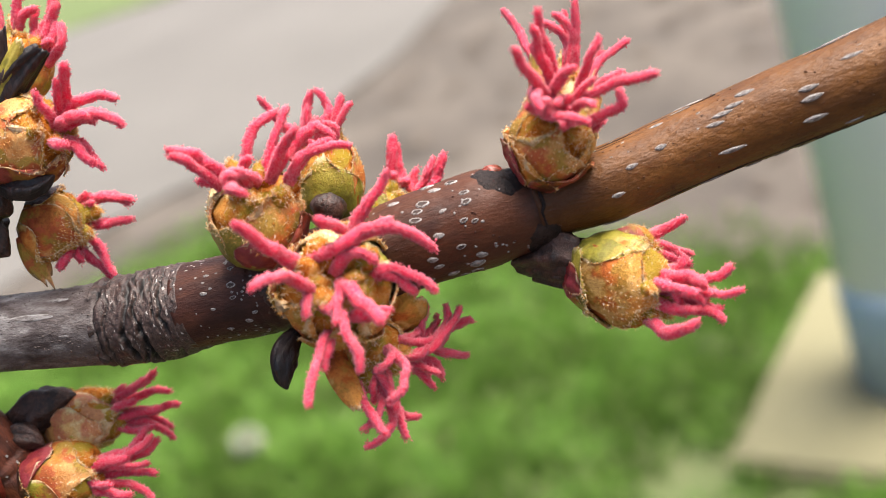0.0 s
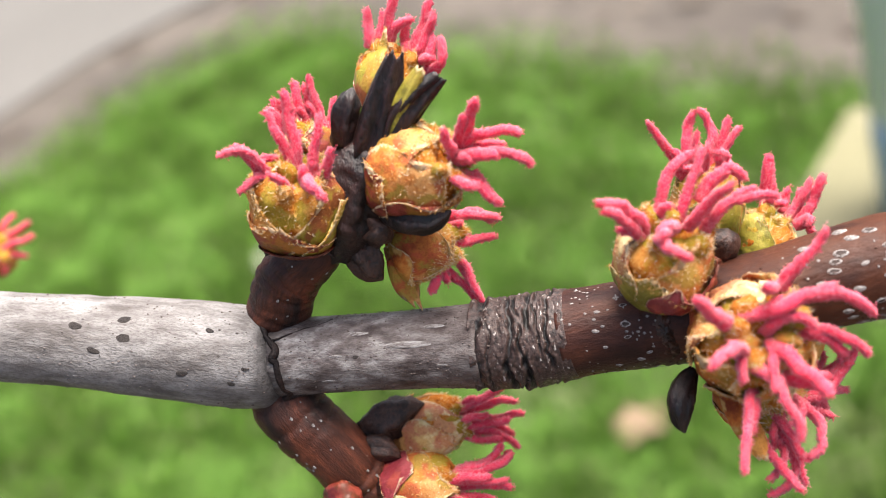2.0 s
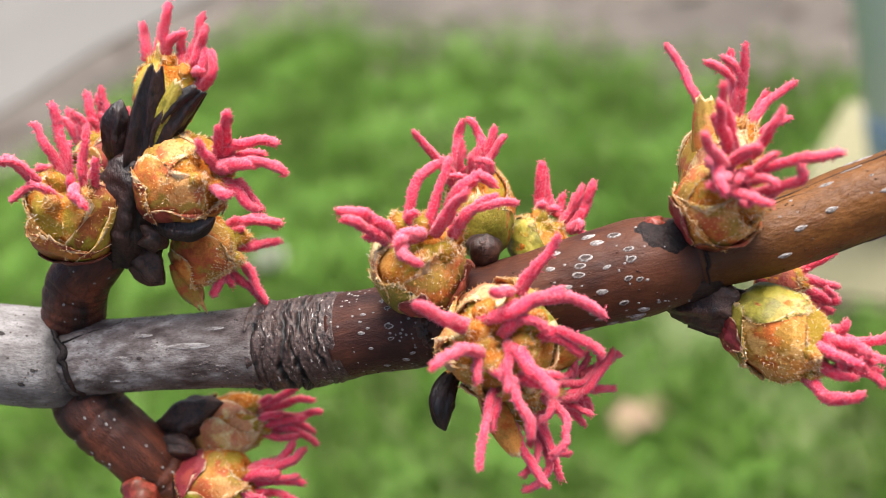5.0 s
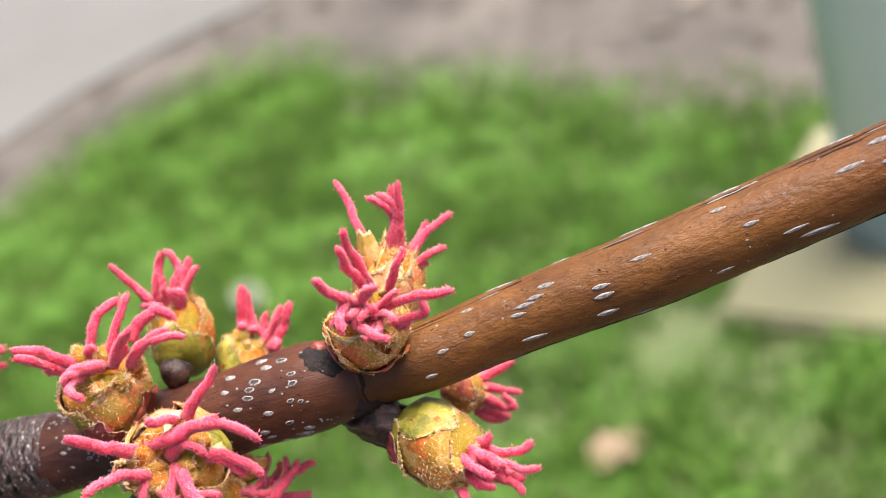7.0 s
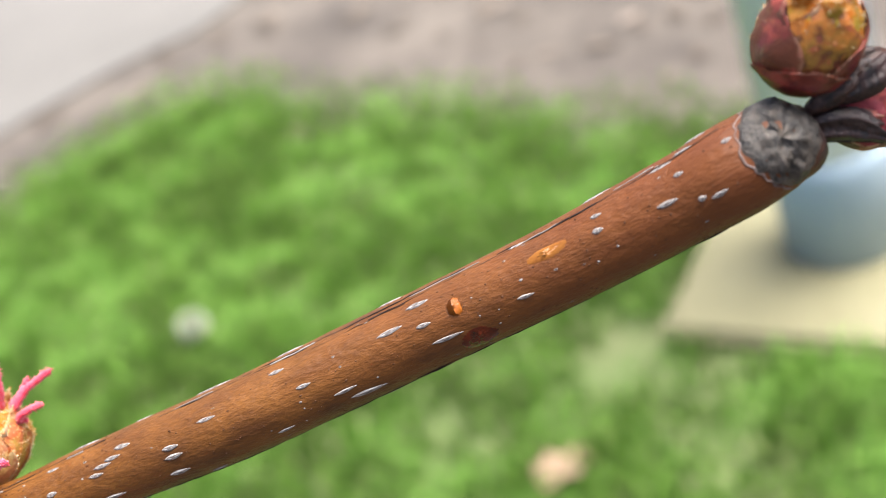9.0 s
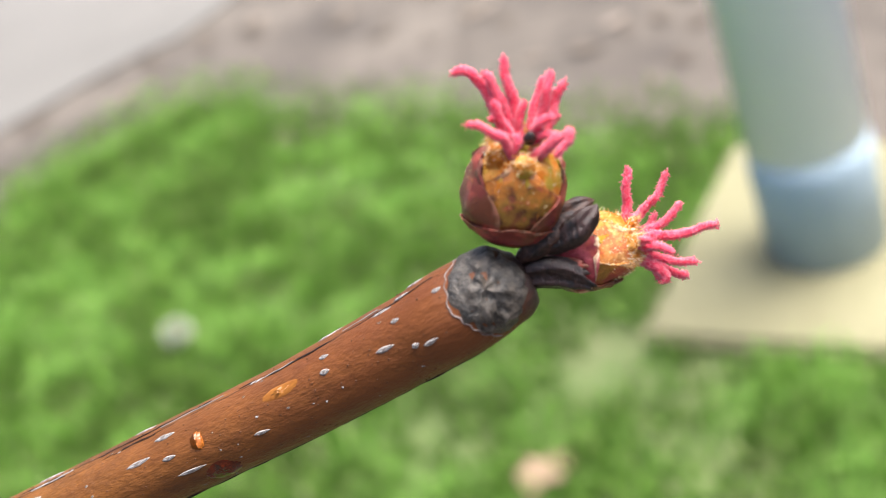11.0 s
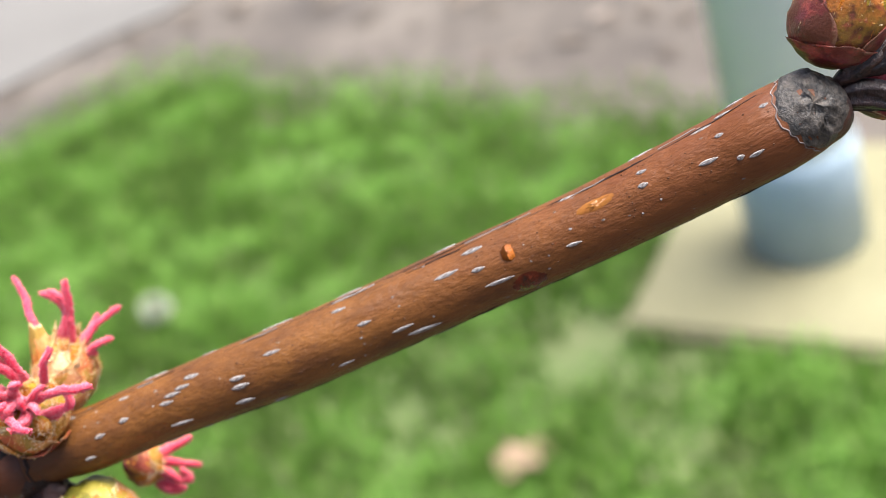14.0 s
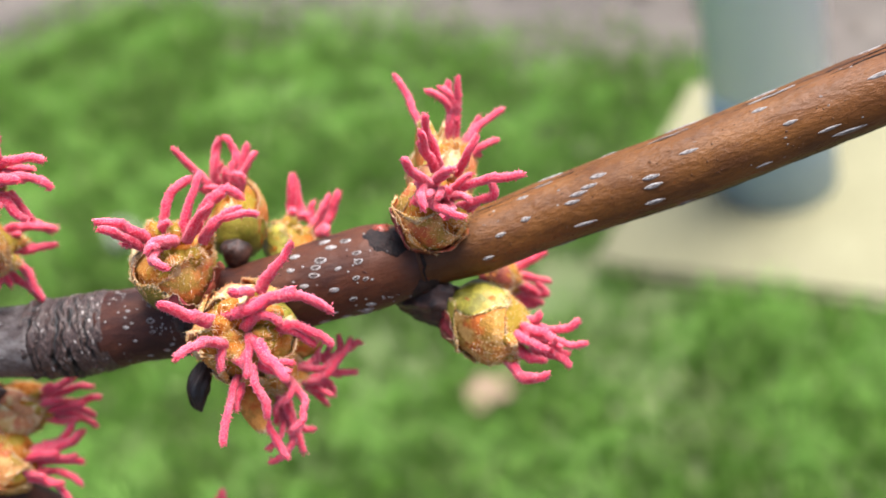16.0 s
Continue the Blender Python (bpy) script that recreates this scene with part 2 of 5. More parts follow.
def style_skin():
    """Velvety carmine styles, paler where the papillae stand thick."""
    k = Nodes("style_carmine")
    at = k.place()
    blot, grain = k.noise(at, 0.9, 3), k.noise(at, 16.0, 4, 0.7)
    along = k.attr("along", 2)
    col = k.ramp(blot, (0.3, (0.76, 0.012, 0.050)), (0.7, (0.95, 0.046, 0.125)))
    col = k.mix(k.math("MULTIPLY", k.ramp(grain, (0.46, 0.0), (0.60, 1.0)), 0.4), col, (0.88, 0.14, 0.25))
    col = k.mix(k.ramp(along, (0.0, 0.6), (0.25, 0.0)), col, (0.50, 0.11, 0.10))
    col = k.mix(k.math("MULTIPLY", k.attr("velvet", 2), 0.85), col, (1.0, 0.46, 0.55))
    k.bump(grain, 0.5, 0.0001)
    k.done(col, 0.55, Specular_IOR_Level=0.3, Sheen_Weight=0.5, Sheen_Roughness=0.35, Sheen_Tint=(1.0, 0.72, 0.78, 1.0))
    thin = k.tree.nodes.new("ShaderNodeBsdfTranslucent")
    k.put(thin, "Color", k.mix(0.6, col, (0.95, 0.10, 0.20)))
    both = k.tree.nodes.new("ShaderNodeMixShader")
    both.inputs[0].default_value = 0.3
    k.tree.links.new(k.bsdf.outputs[0], both.inputs[1])
    k.tree.links.new(thin.outputs[0], both.inputs[2])
    k.tree.links.new(both.outputs[0], k.tree.nodes["Material Output"].inputs[0])
    return k.mat


STYLE = style_skin()


# ---- geometry helpers ----
def mesh_object(name, verts, faces, material, parent=None, label="", smooth=True, attributes=(), slots=None):
    me = bpy.data.meshes.new(name)
    me.from_pydata([tuple(v) for v in verts], [], faces)
    for m in material if isinstance(material, (list, tuple)) else [material]:
        me.materials.append(m)
    if slots is not None:
        me.polygons.foreach_set("material_index", slots)
    me.polygons.foreach_set("use_smooth", [smooth] * len(me.polygons))
    for key, values in attributes:
        vector = len(np.shape(values)) == 2
        a = me.attributes.new(key, "FLOAT_VECTOR" if vector else "FLOAT", "POINT")
        a.data.foreach_set("vector" if vector else "value", np.asarray(values, dtype=np.float32).ravel())
    me.update()
    ob = new(name, me)
    ob.parent = parent
    if label:
        tagged(ob, label)
    return ob


def spline(ctrl, step):
    """Catmull-Rom through rows of x, y, z, r in millimetres; rows of x, y, z, r, s at an even step."""
    p = np.array(ctrl, float)
    p = np.vstack([2 * p[0] - p[1], p, 2 * p[-1] - p[-2]])
    out = []
    for i in range(1, len(p) - 2):
        a, b, c, d = p[i - 1:i + 3]
        for t in np.linspace(0, 1, 24, endpoint=False):
            out.append(0.5 * (2 * b + (c - a) * t + (2 * a - 5 * b + 4 * c - d) * t * t + (3 * b - a - 3 * c + d) * t ** 3))
    out.append(p[-2])
    out = np.array(out)
    s = np.concatenate([[0], np.cumsum(np.linalg.norm(np.diff(out[:, :3], axis=0), axis=1))])
    at = np.linspace(0, s[-1], max(3, int(s[-1] / step) + 1))
    return np.stack([np.interp(at, s, out[:, k]) for k in range(4)] + [at], 1)


def frames_along(rows, carried=False):
    """Tangent, front (towards the lens) and upper side at each row."""
    pts = [Vector(r[:3]) for r in rows]
    res, front = [], None
    for i in range(len(pts)):
        t = (pts[min(i + 1, len(pts) - 1)] - pts[max(i - 1, 0)]).normalized()
        ref = Vector((0, -1, 0)) if front is None or not carried else front
        f = ref - t * ref.dot(t)
        if f.length < 0.15:
            f = Vector((0.3, 0, -1)) - t * Vector((0.3, 0, -1)).dot(t)
        front = f.normalized()
        res.append((pts[i], t, front, front.cross(t) * (1 if carried else 1)))
    return res


def sweep(rows, sides, relief=None, carried=False, flat=1.0, ends=(0.5, 0.5)):
    """A closed tube along rows of x, y, z, r, s (millimetres). relief(s, angle, r) is added to the radius. Gives verts (metres), faces, tube coordinates, along."""
    fr = frames_along(rows, carried)
    verts, tube, along = [], [], []
    total = rows[-1][4] - rows[0][4]
    for (p, t, f, u), row in zip(fr, rows):
        r0, s = row[3], row[4]
        for j in range(sides):
            a = 2 * math.pi * j / sides
            r = r0 + (relief(s, a, r0) if relief else 0.0)
            verts.append((p + f * (math.cos(a) * r * flat) + u * (math.sin(a) * r)) * MM)
            tube.append((s * MM, math.cos(a) * r0 * MM, math.sin(a) * r0 * MM))
            along.append((s - rows[0][4]) / max(total, 1e-6))
    n = len(rows)
    faces = [(i * sides + j, i * sides + (j + 1) % sides, (i + 1) * sides + (j + 1) % sides, (i + 1) * sides + j) for i in range(n - 1) for j in range(sides)]
    for ring, sign, cap in ((0, -1, ends[0]), (n - 1, 1, ends[1])):
        p, t, f, u = fr[ring]
        verts.append((p + t * sign * rows[ring][3] * cap) * MM)
        tube.append((rows[ring][4] * MM, 0, 0))
        along.append(float(ring > 0))
        c = len(verts) - 1
        for j in range(sides):
            q = (ring * sides + j, ring * sides + (j + 1) % sides)
            faces.append((c, q[1], q[0]) if sign < 0 else (c, q[0], q[1]))
    return verts, faces, tube, along


def wobble(x, y, z, k=1.0):
    return noise.noise(Vector((x * k, y * k, z * k)))


# ---- the maple: branch frame in millimetres, x along the twig, y away from the lens, z up the twig's side ----
BRANCH = pose(-0.0595, -0.0007, 1.1289, -25.246, 15.751, -7.913)
tree = tagged(new("maple_tree"), "young maple with grey branch, brown twigs and carmine flowering buds", "tree")
tree.matrix_world = BRANCH

AXIS = [
    (-62.7, 74.8, -5.1, 2.85), (-49.1, 73.1, -5.3, 2.89), (-41.6, 73.1, -5.7, 3.15), (-36.6, 72.7, -6.0, 3.3), (-34.2, 72.5, -6.1, 3.1),
    (-32.0, 72.2, -5.8, 2.46), (-27.9, 71.8, -5.35, 2.39), (-22.7, 71.4, -4.84, 2.51), (-20.6, 71.1, -4.59, 2.66), (-17.2, 70.7, -4.0, 2.74),
    (-14.4, 70.1, -3.3, 2.62), (-11.6, 69.7, -2.72, 2.68), (-9.1, 69.1, -2.04, 2.76), (-4.9, 68.2, -0.85, 2.73), (-1.5, 67.7, 0.45, 2.74),
    (2.2, 67.3, 1.61, 2.88), (4.4, 67.1, 2.12, 2.5), (6.5, 67.0, 2.8, 2.21), (9.8, 66.8, 3.75, 2.22), (14.8, 66.5, 5.95, 2.27),
    (23.4, 65.1, 9.5, 2.45), (28.9, 64.3, 12.0, 2.47), (34.3, 63.4, 14.54, 2.49), (39.5, 62.0, 17.1, 2.48),
]
AXIS += [(44.5, 60.4, 19.66, 2.49), (50.6, 58.0, 23.16, 2.57), (53.3, 56.7, 24.87, 2.65), (55.6, 56.3, 26.15, 2.52), (56.8, 56.2, 26.6, 2.15), (57.5, 56.2, 26.95, 1.6)]
STEM = spline(AXIS, 0.2)
STEM_FRAMES = frames_along(STEM)


def stretch_of(lo, hi, grow=0.0):
    rows = STEM[(STEM[:, 4] >= lo) & (STEM[:, 4] <= hi)].copy()
    rows[:, 3] += grow
    return rows


def on_stem(s, degrees, rows=None, frames=None):
    """Place and axes (along, round, out) of a stem's surface."""
    rows, frames = (STEM, STEM_FRAMES) if rows is None else (rows, frames)
    i = int(np.argmin(abs(rows[:, 4] - s)))
    p, t, f, u = frames[i]
    a = radians(degrees)
    out = f * math.cos(a) + u * math.sin(a)
    return p + out * rows[i][3], t, out.cross(t), out, rows[i][3]


def stem_part(name, lo, hi, material, label, relief, sides=64, grow=0.0, ends=(0.3, 0.3), profile=None):
    rows = stretch_of(lo, hi, grow)
    if profile:
        rows[:, 3] += [profile(s) for s in rows[:, 4]]
    v, f, tube, along = sweep(rows, sides, relief, ends=ends)
    return mesh_object(name, v, f, material, tree, label, attributes=(("tube", tube), ("along", along)))


def ripple(amount, k_long, k_round, extra=None):
    def relief(s, a, r):
        c, w = math.cos(a) * r, math.sin(a) * r
        d = amount * wobble(s * k_long, c * k_round, w * k_round) + 0.4 * amount * wobble(s * k_long * 3 + 9, c * k_round * 3, w * k_round * 3)
        return d + (extra(s, a) if extra else 0)
    return relief


def rings(at, depth, width, wander=0.35):
    def extra(s, a):
        d = 0.0
        for i, q in enumerate(at):
            e = s - q - wander * (wobble(math.cos(a) * 1.3 + i * 5, math.sin(a) * 1.3, i) + 0.5 * wobble(math.cos(a) * 4 + i * 5, math.sin(a) * 4, i))
            k = 0.75 + 0.9 * wobble(math.cos(a) * 1.8 + i * 9, math.sin(a) * 1.8, i + 3.0)
            d -= depth * max(0.0, k) * math.exp(-(e / (width * (0.7 + 0.6 * ((i * 7) % 5) / 4))) ** 2)
        return d
    return extra


def shoulder(s):
    """The old wood ends in a rounded shoulder against the younger stem."""
    return -1.3 * max(0.0, (s - 28.5) / 1.5) ** 2.4


old_stem = stem_part("old_stem", 0, 30.0, BARK_GREY, "weathered pale grey older wood with dark spots", ripple(0.10, 0.35, 0.5), profile=shoulder)
second = stem_part("silver_stem", 29.2, 42.4, BARK_SILVER, "grey-brown stem with peeling silvery skin", ripple(0.07, 0.3, 1.2), profile=lambda s: -0.55 * max(0.0, (30.9 - s) / 1.7) ** 2)


def ring_scar(lo, hi):
    """Old bud-scale scars: deep uneven grooves with raised lips round the stem."""
    rows = np.stack([np.interp(np.arange(lo, hi, 0.055), STEM[:, 4], STEM[:, k]) for k in range(5)], 1)
    rows[:, 3] += 0.10
    marks = ((42.35, 0.40, 0.27), (42.95, 0.16, 0.07), (44.35, 0.36, 0.17), (44.95, 0.28, 0.10), (45.5, 0.38, 0.16), (46.25, 0.22, 0.09), (46.9, 0.32, 0.13))
    depth_at = {}

    def cut(s, a, r):
        c, w = math.cos(a), math.sin(a)
        d = lip = 0.0
        for i, (q, deep, wide) in enumerate(marks):
            e = s - q - 0.55 * wobble(c * 1.3 + i * 5, w * 1.3, i * 1.7) - 0.28 * wobble(c * 3.7 + i * 5, w * 3.7, i * 1.3) - 0.12 * wobble(c * 11 + i * 5, w * 11, i * 1.3)
            k = max(0.0, min(1.3, 0.8 + 1.8 * wobble(c * 1.9 + i * 9, w * 1.9, i + 3.3)))
            d += deep * k * math.exp(-(e / wide) ** 2)
            lip += 0.35 * deep * k * math.exp(-((abs(e) - wide * 1.9) / (wide * 0.8)) ** 2)
        d = min(d, 0.5)
        depth_at[round(s, 3), round(a, 4)] = d / 0.42
        return 0.75 * (lip - d) + 0.08 * wobble(s * 1.8, c * 3, w * 3) + 0.06 * wobble(s * 4.5, c * 7, w * 7)

    n = 110
    v, f, tube, along = sweep(rows, n, cut, ends=(0.3, 0.3))
    # Depth of cut at each vertex, for the shade painted into the grooves.
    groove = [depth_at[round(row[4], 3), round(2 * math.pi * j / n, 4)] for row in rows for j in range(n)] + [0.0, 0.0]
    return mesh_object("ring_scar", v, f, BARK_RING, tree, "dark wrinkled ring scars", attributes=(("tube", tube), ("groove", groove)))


ring_part = ring_scar(41.9, 47.95)
red_twig = stem_part("red_twig", 47.4, 70.0, BARK_RED, "red-brown twig with ringed pale lenticels", ripple(0.06, 0.5, 0.5, rings((52.8, 53.8, 69.6), 0.16, 0.18)), grow=0.05)
young_twig = stem_part("young_twig", 69.7, 200, BARK_YOUNG, "smooth orange-brown young twig with pale streaks", ripple(0.035, 0.4, 0.6, rings((70.6,), 0.08, 0.3)))


def spur(name, ctrl, material, label, grooves, parent=None, sides=44):
    rows = spline(ctrl, 0.16)
    v, f, tube, along = sweep(rows, sides, ripple(0.10, 0.8, 0.7, rings(grooves, 0.17, 0.16)))
    return mesh_object(name, v, f, material, parent or tree, label, attributes=(("tube", tube), ("along", along)))


SPUR_UP = [(-34.3, 73.8, -5.2, 2.0), (-33.4, 72.4, -2.7, 2.05), (-32.6, 71.3, -0.6, 1.95), (-31.1, 70.5, 1.0, 1.75), (-29.4, 70.5, 3.1, 1.6), (-27.8, 70.3, 6.0, 1.5), (-27.4, 70.3, 8.2, 1.0)]
SPUR_DOWN = [(-34.4, 74.2, -6.6, 2.2), (-32.8, 73.2, -9.6, 2.3), (-30.3, 73.1, -12.0, 2.15), (-28.2, 73.8, -14.4, 2.05), (-25.2, 74.8, -17.5, 1.95), (-20.6, 76.5, -20.9, 1.9), (-11.0, 78.4, -24.8, 1.8)]
spur_up = spur("spur", SPUR_UP, BARK_SPUR, "short dark red ringed spur", (1.6, 2.4, 3.1, 3.9, 4.8, 5.4, 6.1, 6.8, 8.5))
spur_down = spur("spur", SPUR_DOWN, BARK_SPUR, "dark red ringed side twig", (1.9, 2.8, 4.4, 5.6, 9.4, 10.3))

# the branch goes on, out of the picture, to its trunk
inverse = BRANCH.inverted()


def local(x, y, z):
    return tuple(inverse @ Vector((x, y, z)) * 1000)


limb_rows = spline([(*AXIS[0][:3], 2.85), (-110, 78, -6, 3.4), (*local(-0.32, -0.02, 1.06), 5.0), (*local(-0.62, -0.2, 0.9), 9.0)], 3.0)
v, f, tube, along = sweep(limb_rows, 20, ripple(0.15, 0.2, 0.3))
mesh_object("limb", v, f, BARK_GREY, tree, "", attributes=(("tube", tube), ("along", along)))
trunk_rows = spline([(*local(-0.64, -0.22, -0.05), 17), (*local(-0.63, -0.21, 0.5), 14), (*local(-0.62, -0.2, 0.95), 11), (*local(-0.63, -0.21, 1.5), 7)], 10.0)
v, f, tube, along = sweep(trunk_rows, 24, ripple(0.5, 0.05, 0.2))
mesh_object("trunk", v, f, BARK_GREY, tree, "", attributes=(("tube", tube), ("along", along)))
rows = spline([(-67.5, 106.4, -6.6, 1.4), (-78, 108, -12, 1.6), (-100, 100, -14, 2.0), (-150, 80, -12, 2.4)], 1.0)
v, f, tube, along = sweep(rows, 20, ripple(0.08, 0.3, 0.6))
mesh_object("side_twig", v, f, BARK_RED, tree, "", attributes=(("tube", tube), ("along", along)))


# ---- lenticels, spots and sap on the bark ----
def lenticel_mesh(name, heights, dark_from, pointed=1.0):
    """An oval corky pore, one unit long: rings from the rim to the slit."""
    verts, faces, slots, n = [], [], [], 14
    for rad, z in heights:
        for j in range(n):
            a = 2 * math.pi * j / n
            verts.append((0.5 * rad * math.cos(a), 0.5 * rad * math.copysign(abs(math.sin(a)) ** pointed, math.sin(a)) * (1 + 0.15 * math.sin(3 * a + 1)), z))
    for i in range(len(heights) - 1):
        for j in range(n):
            faces.append((i * n + j, i * n + (j + 1) % n, (i + 1) * n + (j + 1) % n, (i + 1) * n + j))
            slots.append(int(i >= dark_from))
    faces.append(tuple((len(heights) - 1) * n + j for j in range(n)))
    slots.append(int(dark_from < 9))
    ob = mesh_object(name, verts, faces, [CORK, SLIT], slots=slots)
    me = ob.data
    bpy.data.objects.remove(ob)
    return me


RING_PORE = lenticel_mesh("lenticel_ring", ((1.15, -0.10), (1.0, 0.10), (0.72, 0.17), (0.5, 0.10), (0.2, 0.05)), 2)
FULL_PORE = lenticel_mesh("lenticel_full", ((1.15, -0.10), (0.95, 0.10), (0.6, 0.20), (0.25, 0.17)), 10)
SPINDLE = lenticel_mesh("lenticel_spindle", ((1.1, -0.10), (1.0, 0.12), (0.75, 0.34), (0.4, 0.40), (0.15, 0.36)), 10, 1.7)


def lenticel(s, degrees, length, width, me, parent, name="lenticel", lift=0.0, twist=0.0, stem=None):
    p, t, w, out, r = on_stem(s, degrees, *(stem or (STEM, STEM_FRAMES)))
    ob = new(name, me)
    ob.parent = parent
    rot = Matrix((t, w, out)).transposed().to_4x4() @ Matrix.Rotation(twist, 4, "Z")
    ob.matrix_parent_inverse = Matrix.Identity(4)
    ob.matrix_basis = Matrix.Translation((p + out * lift) * MM) @ rot @ Matrix.Diagonal((length * MM, width * MM, width * 0.75 * MM, 1))
    return ob


rng = random.Random(4)
# along the twig, round it, length
PORES_LOW = [
    (64.4, 56, 0.79), (65.4, 60, 0.73), (66.1, 36, 0.59), (66.1, 24, 0.58), (63.7, 40, 0.79), (63.3, 32, 0.65), (63.0, 22, 0.72), (64.7, 22, 0.45),
    (65.6, 4, 0.45), (63.3, -30, 0.59), (63.4, -42, 0.59), (65.7, -54, 0.92), (66.0, -42, 0.65), (65.1, -24, 0.52), (64.6, -74, 0.53), (62.0, 60, 0.80),
    (66.2, 0, 0.39), (64.0, -4, 0.65), (62.5, -62, 0.8), (64.1, -62, 0.7), (64.0, 72, 0.8), (65.5, -70, 0.7), (62.3, 12, 0.6), (61.7, 40, 0.5),
]
PORES_MID = [
    (50.9, 52, 0.41), (51.2, 40, 0.41), (49.7, 36, 0.34), (51.2, 16, 0.55), (49.5, 12, 0.41), (49.9, -10, 0.34), (51.2, 0, 0.41), (52.3, 44, 0.48),
    (51.8, -34, 0.5), (50.4, -42, 0.4), (52.4, -24, 0.4),
]
for i, (s, a, ln) in enumerate(PORES_LOW + PORES_MID):
    me = RING_PORE if i in (1, 2, 3, 4, 5, 6, 8, 13, 14, 16, 21, 25, 27, 30) else FULL_PORE
    lenticel(s, a, ln, ln * rng.uniform(0.42, 0.6), me, red_twig, lift=0.055, twist=rng.uniform(-0.25, 0.25))
for _ in range(60):
    lenticel(rng.uniform(47.6, 53), rng.uniform(-85, 85), rng.uniform(0.09, 0.24), rng.uniform(0.08, 0.16), FULL_PORE, red_twig, lift=0.05)
for _ in range(100):
    lenticel(rng.uniform(47.3, 69), rng.uniform(-85, 85), rng.uniform(0.1, 0.22), rng.uniform(0.1, 0.16), FULL_PORE, red_twig, lift=0.05)
PORES_YOUNG = [
    (104.3, 50, 1.51), (102.1, 30, 1.75), (104.4, 18, 0.93), (105.3, -12, 2.06), (94.3, 52, 1.04), (95.8, 14, 0.95), (89.2, 30, 1.32), (86.3, 12, 1.12),
    (86.4, -2, 1.25), (82.4, 32, 1.13), (80.9, 16, 1.06), (99.2, -36, 2.39), (97.9, -18, 1.53), (93.4, -36, 1.17), (120.5, 16, 1.23), (123.3, -4, 0.96),
    (121.9, 42, 0.61), (124.5, 48, 0.60), (116.5, 48, 0.70), (116.3, 28, 0.69), (110.7, -6, 1.04), (86.1, -30, 1.40), (122.6, 2, 0.48), (83.2, 44, 1.16),
    (81.6, 26, 1.22), (78.0, 58, 0.92), (77.6, 18, 0.71), (75.6, 10, 0.77), (74.4, -22, 0.78), (81.4, -28, 1.61), (79.7, -74, 1.56),
]
for s, a, ln in PORES_YOUNG:
    lenticel(s, a, ln, rng.uniform(0.23, 0.34), SPINDLE, young_twig, twist=rng.uniform(-0.08, 0.02))
for _ in range(26):
    lenticel(rng.uniform(72, 125), rng.choice((-1, 1)) * rng.uniform(62, 100), rng.uniform(0.8, 2.0), 0.2, SPINDLE, young_twig)
for _ in range(45):
    lenticel(rng.uniform(72, 125), rng.uniform(-80, 80), rng.uniform(0.10, 0.25), rng.uniform(0.07, 0.13), rng.choice((FULL_PORE, RING_PORE)), young_twig)

def pimples(lo, hi, count, size, material, parent, lift=0.0):
    """A sprinkling of fine bumps on the bark, one mesh."""
    verts, faces = [], []
    for _ in range(count):
        p, t, w, out, r = on_stem(rng.uniform(lo, hi), rng.uniform(-110, 110))
        p = p + t * rng.uniform(-0.1, 0.1) + out * lift
        a, b, k = size * rng.uniform(0.5, 1.6), size * rng.uniform(0.5, 1.0), len(verts)
        for q, z in ((1.0, -0.03), (0.6, b * 0.5)):
            verts += [(p + t * math.cos(j * 1.047) * a * q + w * math.sin(j * 1.047) * b * q + out * z) * MM for j in range(6)]
        verts.append((p + out * b * 0.6) * MM)
        faces += [(k + j, k + (j + 1) % 6, k + 6 + (j + 1) % 6, k + 6 + j) for j in range(6)] + [(k + 6 + j, k + 6 + (j + 1) % 6, k + 12) for j in range(6)]
    tube = [((v - verts[0]).length, v.y, v.z) for v in verts]
    return tagged(mesh_object("bark_grain", verts, faces, material, parent, attributes=(("tube", tube),)), kind="stuff")


pimples(70.5, 125, 420, 0.075, BARK_YOUNG, young_twig)
pimples(48, 69, 160, 0.07, BARK_RED, red_twig, 0.05)
pimples(42.3, 47.6, 70, 0.08, CORK, ring_part, 0.04)
pimples(30.5, 42.2, 260, 0.07, CORK, second, 0.02)
pimples(12, 29.0, 160, 0.07, CORK, old_stem, 0.02)

for ob, ctrl, lo, hi, count in ((spur_up, SPUR_UP, 1.5, 8.0, 16), (spur_down, SPUR_DOWN, 2.0, 12.0, 34)):
    rows = spline(ctrl, 0.16)
    stem = (rows, frames_along(rows))
    for _ in range(count):
        ln = rng.uniform(0.10, 0.24)
        lenticel(rng.uniform(lo, hi), rng.uniform(-70, 70), ln, ln * rng.uniform(0.6, 0.9), FULL_PORE, ob, stem=stem)
SPOT_MESH = lenticel_mesh("bark_spot", ((1.1, -0.05), (0.9, 0.04), (0.5, 0.07), (0.2, 0.05)), 10)
SPOT_MESH.materials.clear()
SPOT_MESH.materials.append(SPOT)
SPOTS = [
    (17.1, 34, 1.09), (20.0, 24, 1.02), (20.0, 46, 1.54), (24.2, 16, 0.84), (24.2, 6, 0.84), (25.6, 40, 0.68), (26.2, 12, 0.74), (24.2, -10, 1.01),
    (27.2, -16, 0.67), (18.3, 6, 1.02), (22.2, 6, 0.74), (23.6, 58, 0.86), (28.1, 2, 0.47), (33.4, 60, 0.48), (34.9, 8, 0.54), (20.1, 22, 1.26),
    (22.6, 16, 0.34),
]
